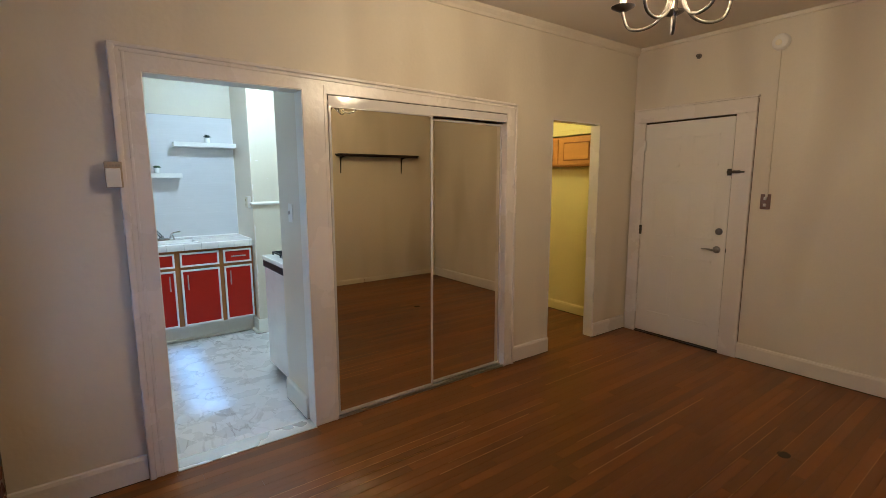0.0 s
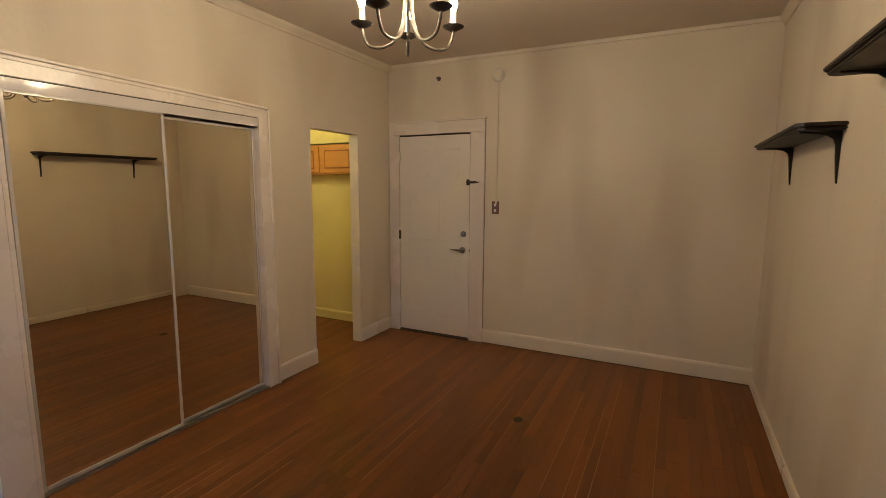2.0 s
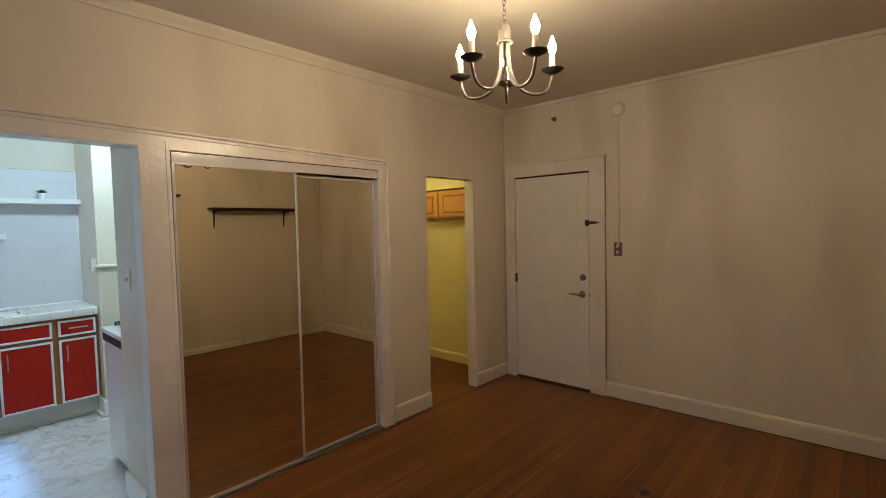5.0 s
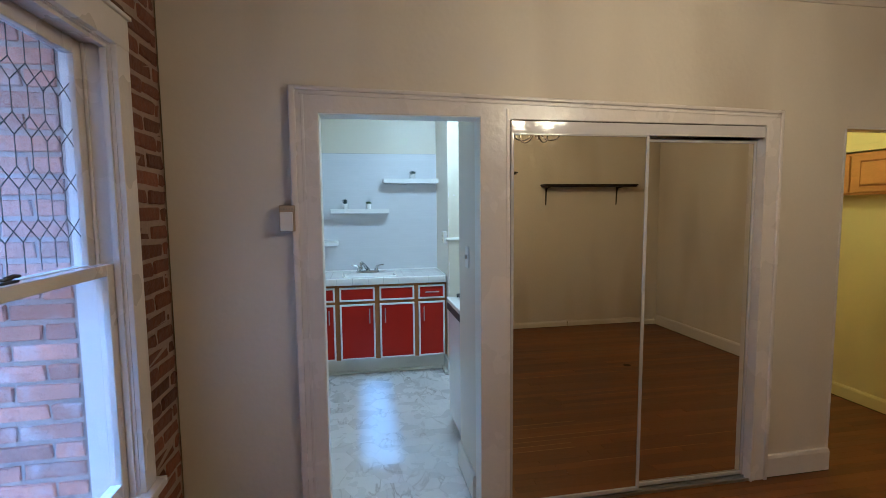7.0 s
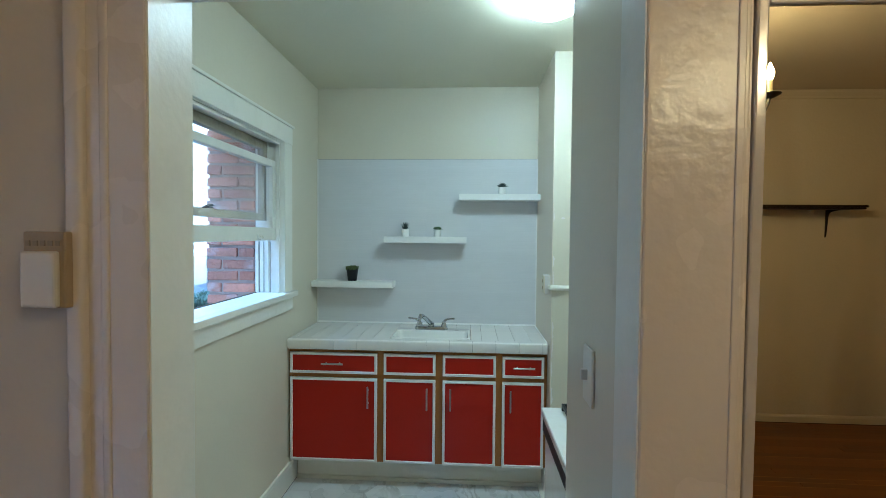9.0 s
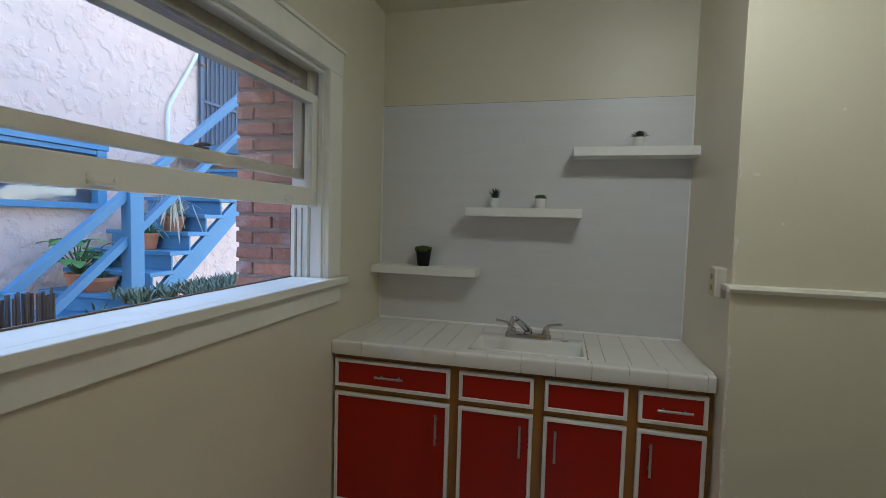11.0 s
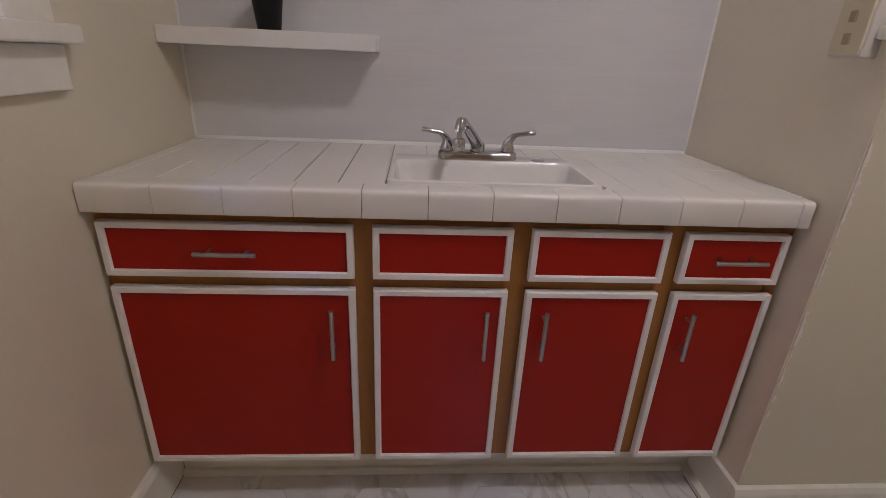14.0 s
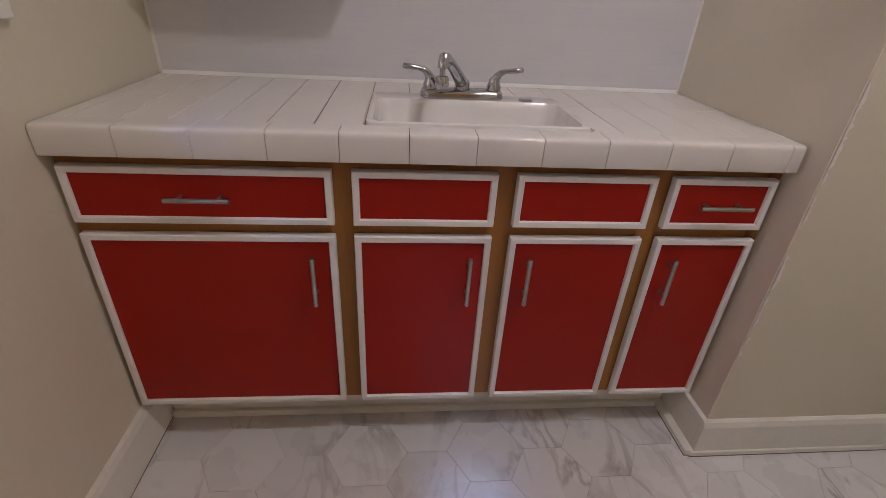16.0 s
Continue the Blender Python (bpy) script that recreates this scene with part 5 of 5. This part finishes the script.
part("pipe", tube(bmesh.new(), [(0, 0, -0.5), (0, 0, 0.52), (0, 0.02, 0.60), (0, 0.44, 1.30), (0, 0.47, 1.38), (0, 0.47, 2.6)], 0.022, 8), KTRIM, pipe, smooth=True)

# blue wooden stairs
stairs = thing("wooden_stairs", (0, 0, GZ), "blue painted wooden outdoor stairs with a handrail", "stairs")
for i in range(-3, 8):
    y, z = 3.345 + 0.218 * i, 0.806 + 0.178 * i - GZ
    part("tread", blocks((-4.15, -3.14, y - 0.02, y + 0.26, z - 0.04, z), bevel=0.006), BLUE, stairs)
for x in (-3.20, -4.12):
    low, run = 0.588 - GZ, 0.8165
    bm = extrude([(2.75, 0.0), (3.0, 0.0), (5.0, low + run * 1.655 - 0.24), (5.0, low + run * 1.655), (2.62, low - run * 0.725)], "x", x, x + 0.045)
    part("stringer", bm, BLUE, stairs)
for i in range(-3, 8):
    y, z = 3.345 + 0.218 * i, 0.806 + 0.178 * i - GZ
    part("riser", blocks((-4.12, -3.16, y + 0.015, y + 0.035, max(0.0, z - 0.178), z - 0.041), bevel=0.003), BLUE, stairs)
for y in (2.45, 3.35, 4.88):
    z = 0.02 + 0.82 * (y - 2.6)
    part("post", blocks((-3.16, -3.06, y - 0.065, y + 0.065, max(0.0, z - 0.3), z + 0.98), bevel=0.004), BLUE, stairs)
for top, h in ((1.78, 0.09), (1.39, 0.08)):
    a, b = 2.40, 4.93
    za, zb = top + 0.82 * (a - 3.38) - GZ, top + 0.82 * (b - 3.38) - GZ
    part("handrail", extrude([(a, za - h), (b, zb - h), (b, zb), (a, za)], "x", -3.15, -3.09), BLUE, stairs)
part("landing", extrude([(-4.2, 4.86), (-3.1, 4.86), (-3.1, 5.02), (-4.2, 6.35)], "z", 2.14, 2.24), BLUE, stairs)
part("landing_fascia", extrude([(-4.2, 6.30), (-4.2, 6.35), (-3.1, 5.02), (-3.14, 5.00)], "z", 1.98, 2.14), BLUE, stairs)


def clay_pot(x, y, z, r, h, label, leaves, spread, droop, seed, foliage=None):
    """A terracotta pot with long arching or short fleshy leaves."""
    rnd = random.Random(seed)
    t = thing("clay_pot", (x, y, z), label, "potted plant", "courtyard pots")
    part("pot", lathe([(r * 0.68, 0), (r * 0.72, 0.004), (r * 0.94, h - 0.03), (r * 1.04, h - 0.03), (r * 1.04, h), (r * 0.92, h), (r * 0.88, h - 0.03), (0, h - 0.03)], 20), TERRA, t, "terracotta pot", True)
    bm = bmesh.new()
    for k in range(leaves):
        a, n = rnd.uniform(0, 6.28), rnd.uniform(0.6, 1.0) * spread
        e = rnd.uniform(0.2, 1.4)
        mid = Vector((n * 0.6 * math.cos(e) * math.cos(a), n * 0.6 * math.cos(e) * math.sin(a), h + n * 0.6 * math.sin(e)))
        tip = Vector((n * math.cos(e) * math.cos(a), n * math.cos(e) * math.sin(a), h + n * math.sin(e) - droop * rnd.uniform(0.3, 1)))
        leaf_blade(bm, (0.1 * r * math.cos(a), 0.1 * r * math.sin(a), h - 0.03), mid, 0.022)
        leaf_blade(bm, mid, tip, 0.018)
    part("leaves", bm, foliage or LEAF, t)
    return t


def on(i):
    return 3.345 + 0.218 * i + 0.12, 0.806 + 0.178 * i


y, z = on(0)
clay_pot(-3.62, y, z, 0.15, 0.13, "wide terracotta bowl with a small plant on a step", 14, 0.16, 0.0, 1)
y, z = on(2)
clay_pot(-3.55, y, z, 0.11, 0.16, "brown clay pot with arching leaves on a step", 30, 0.34, 0.20, 2)
y, z = on(3)
clay_pot(-3.45, y, z, 0.11, 0.15, "clay pot with a pale spider plant on a step", 54, 0.40, 0.42, 3, STRAW)
y, z = on(5)
clay_pot(-3.45, y, z, 0.11, 0.15, "terracotta pot on an upper step", 22, 0.26, 0.1, 4)
y, z = on(7)
clay_pot(-3.5, y - 0.03, z, 0.10, 0.17, "terracotta pot with green leaves on an upper step", 30, 0.30, 0.1, 5)
# broad leaved plant beside the stairs
t = thing("leafy_plant", (-3.86, on(0)[0], on(0)[1]), "broad leaved green plant in a clay pot on a step", "potted plant")
part("pot", lathe([(0.07, 0), (0.095, 0.12), (0.105, 0.12), (0.105, 0.15), (0.09, 0.15), (0.088, 0.13), (0, 0.13)], 18), TERRA, t, "terracotta pot", True)
bm = bmesh.new()
stems = bmesh.new()
rnd = random.Random(8)
for k in range(30):
    a, r = rnd.uniform(0, 6.28), rnd.uniform(0.04, 0.26)
    p = Vector((r * math.cos(a), r * math.sin(a), rnd.uniform(0.24, 0.46)))
    tube(stems, [(0, 0, 0.12), (p.x * 0.3, p.y * 0.3, p.z * 0.6), tuple(p)], 0.006, 5)
    leaf_blade(bm, p, p + Vector((0.13 * math.cos(a), 0.13 * math.sin(a), rnd.uniform(-0.06, 0.04))), 0.11, 0.012, 0.08)
part("stems", stems, LEAF, t)
part("leaves", bm, BROADLEAF, t)
# reed screen
t = thing("reed_screen", (-2.2, 0.9, GZ), "weathered reed fence screen", "screen")
rnd = random.Random(9)
y = 0.0
reeds = bmesh.new()
while y < 1.16:
    h = 1.0 + rnd.uniform(-0.02, 0.02)
    tube(reeds, [(rnd.uniform(-0.006, 0.006), y, 0), (rnd.uniform(-0.006, 0.006), y + rnd.uniform(-0.004, 0.004), h)], rnd.uniform(0.006, 0.009), 5)
    y += 0.015
tagged(part("reeds", reeds, REED, t, "bundled reeds"), kind="stuff")
part("binding_wire", blocks((-0.012, 0.012, -0.01, 1.17, 0.30, 0.306), (-0.012, 0.012, -0.01, 1.17, 0.80, 0.806)), IRON, t)
clay_pot(-2.25, 2.33, 0.72, 0.09, 0.14, "small clay pot beside the reed screen", 8, 0.16, 0.0, 6)
# planter with low succulents under the kitchen window
t = thing("planter_box", (-1.68, 2.35, GZ), "long wooden planter packed with small green succulents", "planter")
part("box", blocks((-0.22, 0.22, -0.32, 0.85, 0.0, 0.92), bevel=0.006), REED, t)
rnd = random.Random(10)
bm = bmesh.new()
for k in range(230):
    x, y = rnd.uniform(-0.2, 0.2), rnd.uniform(-0.30, 0.82)
    h = rnd.uniform(0.02, 0.10)
    for j in range(6):
        a = j * 1.05 + rnd.uniform(0, 0.5)
        n = rnd.uniform(0.03, 0.055)
        leaf_blade(bm, (x, y, 0.93 + h * 0.4), (x + n * math.cos(a), y + n * math.sin(a), 0.93 + h + rnd.uniform(0, 0.03)), 0.016, 0.003, 0.4)
tagged(part("succulent_bed", bm, PALELEAF, t, "dense small green succulents"), kind="stuff")
t = thing("pot_stand", (-2.25, 2.33, GZ), "weathered wooden stand below a clay pot", "stand")
part("stand", blocks((-0.1, 0.1, -0.1, 0.1, 0.60, 0.63), (-0.09, -0.06, -0.09, -0.06, 0, 0.60), (0.06, 0.09, -0.09, -0.06, 0, 0.60), (-0.09, -0.06, 0.06, 0.09, 0, 0.60), (0.06, 0.09, 0.06, 0.09, 0, 0.60)), REED, t)

# leaded diamonds in the upper sash of the room window
bm = bmesh.new()
ga, gb, gc, gd = RW[0] + 0.05, RW[1] - 0.053, 1.40, RW[3] - 0.052
x = W - 0.105
pitch, tall, dia = 0.070, 0.150, 0.062
z, k = gc - 0.02, 0
while z < gd + 0.1:
    n = 0
    while gb - n * pitch > ga:
        yc = gb - n * pitch
        # a diamond, and the upright bar up to the next one
        left, right = yc - pitch / 2, yc + pitch / 2
        for a, b in (((left, z), (yc, z + dia / 2)), ((yc, z + dia / 2), (right, z)), ((left, z), (yc, z - dia / 2)), ((yc, z - dia / 2), (right, z)), ((yc, z + dia / 2), (yc, z + tall - dia / 2)), ((left, z), (left, z + 0.0))):
            if a == b or min(a[0], b[0]) < ga or max(a[0], b[0]) > gb + 0.01 or max(a[1], b[1]) > gd or min(a[1], b[1]) < gc:
                continue
            tube(bm, [(x, a[0], a[1]), (x, b[0], b[1])], 0.0021, 5)
        n += 1
    z, k = z + tall, k + 1
part("leaded_lattice", bm, PEWTER, up_1, "thin lead lattice of diamonds")


# ---- pieces of floors and walls ----
def plank_floor(x0, x1, y0, y1, seed):
    rnd = random.Random(seed)
    w, y, store = 0.0572, y0, {}
    while y < y1 - 0.005:
        d = min(w, y1 - y)
        x = x0 - rnd.uniform(0, 0.9)
        while x < x1 - 0.02:
            n = rnd.choice((0.9, 1.2, 1.5, 1.8, 2.1))
            a, b = max(x, x0), min(x + n, x1)
            x += n
            if b - a < 0.15 and x < x1:
                continue
            if x1 - b < 0.15:
                b = x1
                x = x1
            key = (round(b - a, 3), round(d, 4))
            if key not in store:
                store[key] = shared("plank", block(0.0003, key[0] - 0.0003, 0.0003, key[1] - 0.0003, -0.018, 0, 0.0005, 1), OAK)
            piece("plank", store[key], floor, (a, y, rnd.uniform(-0.0004, 0.0)))
        y += w


plank_floor(W, E, S, N + 0.02, 3)
knot = lathe([(0.032, -0.004), (0.032, 0.0002), (0.026, 0.0007), (0, 0.0007)], 14, (2.729, -1.846, 0))
for v in knot.verts:
    v.co.x = 2.729 + (v.co.x - 2.729) * 1.25 + 0.004 * math.sin(7 * v.co.y)
rnd = random.Random(41)
for k in range(38):
    y, x, n = S + 0.0572 * rnd.randrange(2, 56), rnd.uniform(W + 0.2, E - 1.2), rnd.uniform(0.4, 1.6)
    part("worn_edge", block(x, x + n, y - 0.002, y + rnd.uniform(0.001, 0.004), 0, 0.0007), WORN, floor, "pale worn plank edge")
part("knot", knot, GAP, floor, "dark round knot mark")
plank_floor(2.6, 4.05, N + 0.02, 2.3, 5)


def hex_floor(x0, x1, y0, y1, side, ox, oy):
    """Hexagonal vinyl tiles with edges along x, clipped at the walls."""
    h = side * math.sqrt(3) / 2
    for i in range(-9, 12):
        for j in range(-14, 8):
            cx, cy = ox + 1.5 * side * i, oy + 2 * h * j + (h if i % 2 else 0)
            if not (x0 - side < cx < x1 + side and y0 - side < cy < y1 + side):
                continue
            bm = bmesh.new()
            s = side - 0.0006
            ring = [bm.verts.new((s * math.cos(radians(60 * k)), s * math.sin(radians(60 * k)), 0)) for k in range(6)]
            bm.faces.new(ring)
            for co, no in (((x0 - cx, 0, 0), (-1, 0, 0)), ((x1 - cx, 0, 0), (1, 0, 0)), ((0, y0 - cy, 0), (0, -1, 0)), ((0, y1 - cy, 0), (0, 1, 0))):
                bmesh.ops.bisect_plane(bm, geom=list(bm.verts) + list(bm.edges) + list(bm.faces), plane_co=co, plane_no=no, clear_outer=True)
            if not bm.faces:
                bm.free()
                continue
            up = bmesh.ops.extrude_face_region(bm, geom=list(bm.faces))
            bmesh.ops.translate(bm, verts=[v for v in up["geom"] if isinstance(v, bmesh.types.BMVert)], vec=(0, 0, 0.003))
            piece("tile", shared("tile", bm, MARBLE), kitchen_floor, (cx, cy, -0.003))


hex_floor(KX, KE, N + T, 2.285, 0.118, 0.1635, 2.010)


def brick_row(parent, material, store, face, y, z, length, height, axis, rnd):
    key = (round(length, 3), round(height, 3), axis, rnd.randrange(3))
    if key not in store:
        d = 0.05
        bm = block(0, length, 0, d, 0, height, 0.004, 1) if axis == "x" else block(0, d, 0, length, 0, height, 0.007, 1)
        for v in bm.verts:
            v.co += Vector((rnd.uniform(-1, 1), rnd.uniform(-1, 1), rnd.uniform(-1, 1))) * (0.005 if axis == "y" else 0.003)
        store[key] = shared("brick", bm, material)
    return piece("brick", store[key], parent, (face, y, z))


def brick_face(parent, material, x, y0, y1, z0, z1, seed, hole=None):
    """Bricks on the inner face of the west wall, outside of an opening."""
    rnd, store, z, k = random.Random(seed), {}, z0, 0
    while z < z1 - 0.03:
        y = y1 - (0.06 if k % 2 else 0.17)
        top = y1
        while top > y0 + 0.02:
            a = max(y, y0)
            if not (hole and a < hole[1] and top > hole[0] and z + 0.06 > hole[2] and z < hole[3]):
                brick_row(parent, material, store, x + rnd.uniform(-0.004, 0.004), a + 0.008, z + 0.008, top - a - 0.016, 0.056 + rnd.uniform(-0.002, 0.002), "y", rnd)
            elif hole and top > hole[1] + 0.03:
                brick_row(parent, material, store, x + rnd.uniform(-0.004, 0.004), hole[1] + 0.008, z + 0.008, top - hole[1] - 0.016, 0.056, "y", rnd)
            top, y = a, a - 0.215
        z, k = z + 0.073, k + 1


brick_face(wall_west, BRICK, W - 0.052, -1.0, N, 0.0, H, 11, (RW[0] - 0.1, RW[1] + 0.09, RW[2] - 0.12, RW[3] + 0.10))


def reveal(y, z0, z1, seed):
    """The brick side of a window recess, facing south."""
    rnd, store, z, k = random.Random(seed), {}, z0, 0
    while z < z1:
        cuts = (OUT, OUT + 0.205, W - 0.17) if k % 2 else (OUT, OUT + 0.10, W - 0.17)
        for a, b in zip(cuts, cuts[1:]):
            brick_row(outer_wall, BRICK_OUT, store, a + 0.005, y + rnd.uniform(-0.004, 0.003), z + 0.006, b - a - 0.013, 0.055, "x", rnd)
        z, k = z + 0.073, k + 1


reveal(RW[1] + 0.0, RW[2] - 0.06, RW[3] + 0.09, 21)
reveal(2.12, KW[2] - 0.16, KW[3] + 0.09, 22)


# flaked paint along the chipped corner of the kitchen nook
rnd = random.Random(31)
PLASTER = surface("bare plaster", (0.80, 0.74, 0.70), 0.8, bump=0.3)
for k in range(34):
    z = rnd.uniform(0.35, 1.05) if k % 2 else rnd.uniform(0.2, 2.3)
    w, h = rnd.uniform(0.004, 0.016), rnd.uniform(0.012, 0.07)
    n = 7
    pts = [(AX + 0.0006, z)] + [(AX + 0.0006 + w * math.sin(math.pi * (i + 0.5) / n) * rnd.uniform(0.35, 1.0), z + h * (i + 0.5) / n) for i in range(n)] + [(AX + 0.0006, z + h)]
    part("paint_chip", extrude(pts, "y", NOOK - 0.0010 - 0.00004 * k, NOOK + 0.002), PLASTER, nook)
# filled nail holes, and a patch on the wall above the splash tiles
for x, z, w, h in ((1.048, 1.708, 0.016, 0.007), (1.140, 1.535, 0.007, 0.006), (1.30, 1.93, 0.006, 0.006)):
    pts = [(x + w * math.cos(radians(45 * k)) * rnd.uniform(0.6, 1), z + h * math.sin(radians(45 * k)) * rnd.uniform(0.6, 1)) for k in range(8)]
    part("filled_hole", extrude(pts, "y", NOOK - 0.0022, NOOK + 0.001), PLASTER, nook)
pts = [(0.655 + 0.062 * math.cos(radians(30 * k)) * rnd.uniform(0.6, 1), 2.290 + 0.042 * math.sin(radians(30 * k)) * rnd.uniform(0.6, 1)) for k in range(12)]
part("paint_patch", extrude(pts, "y", KN - 0.0015, KN + 0.001), KCEIL, kitchen_north)
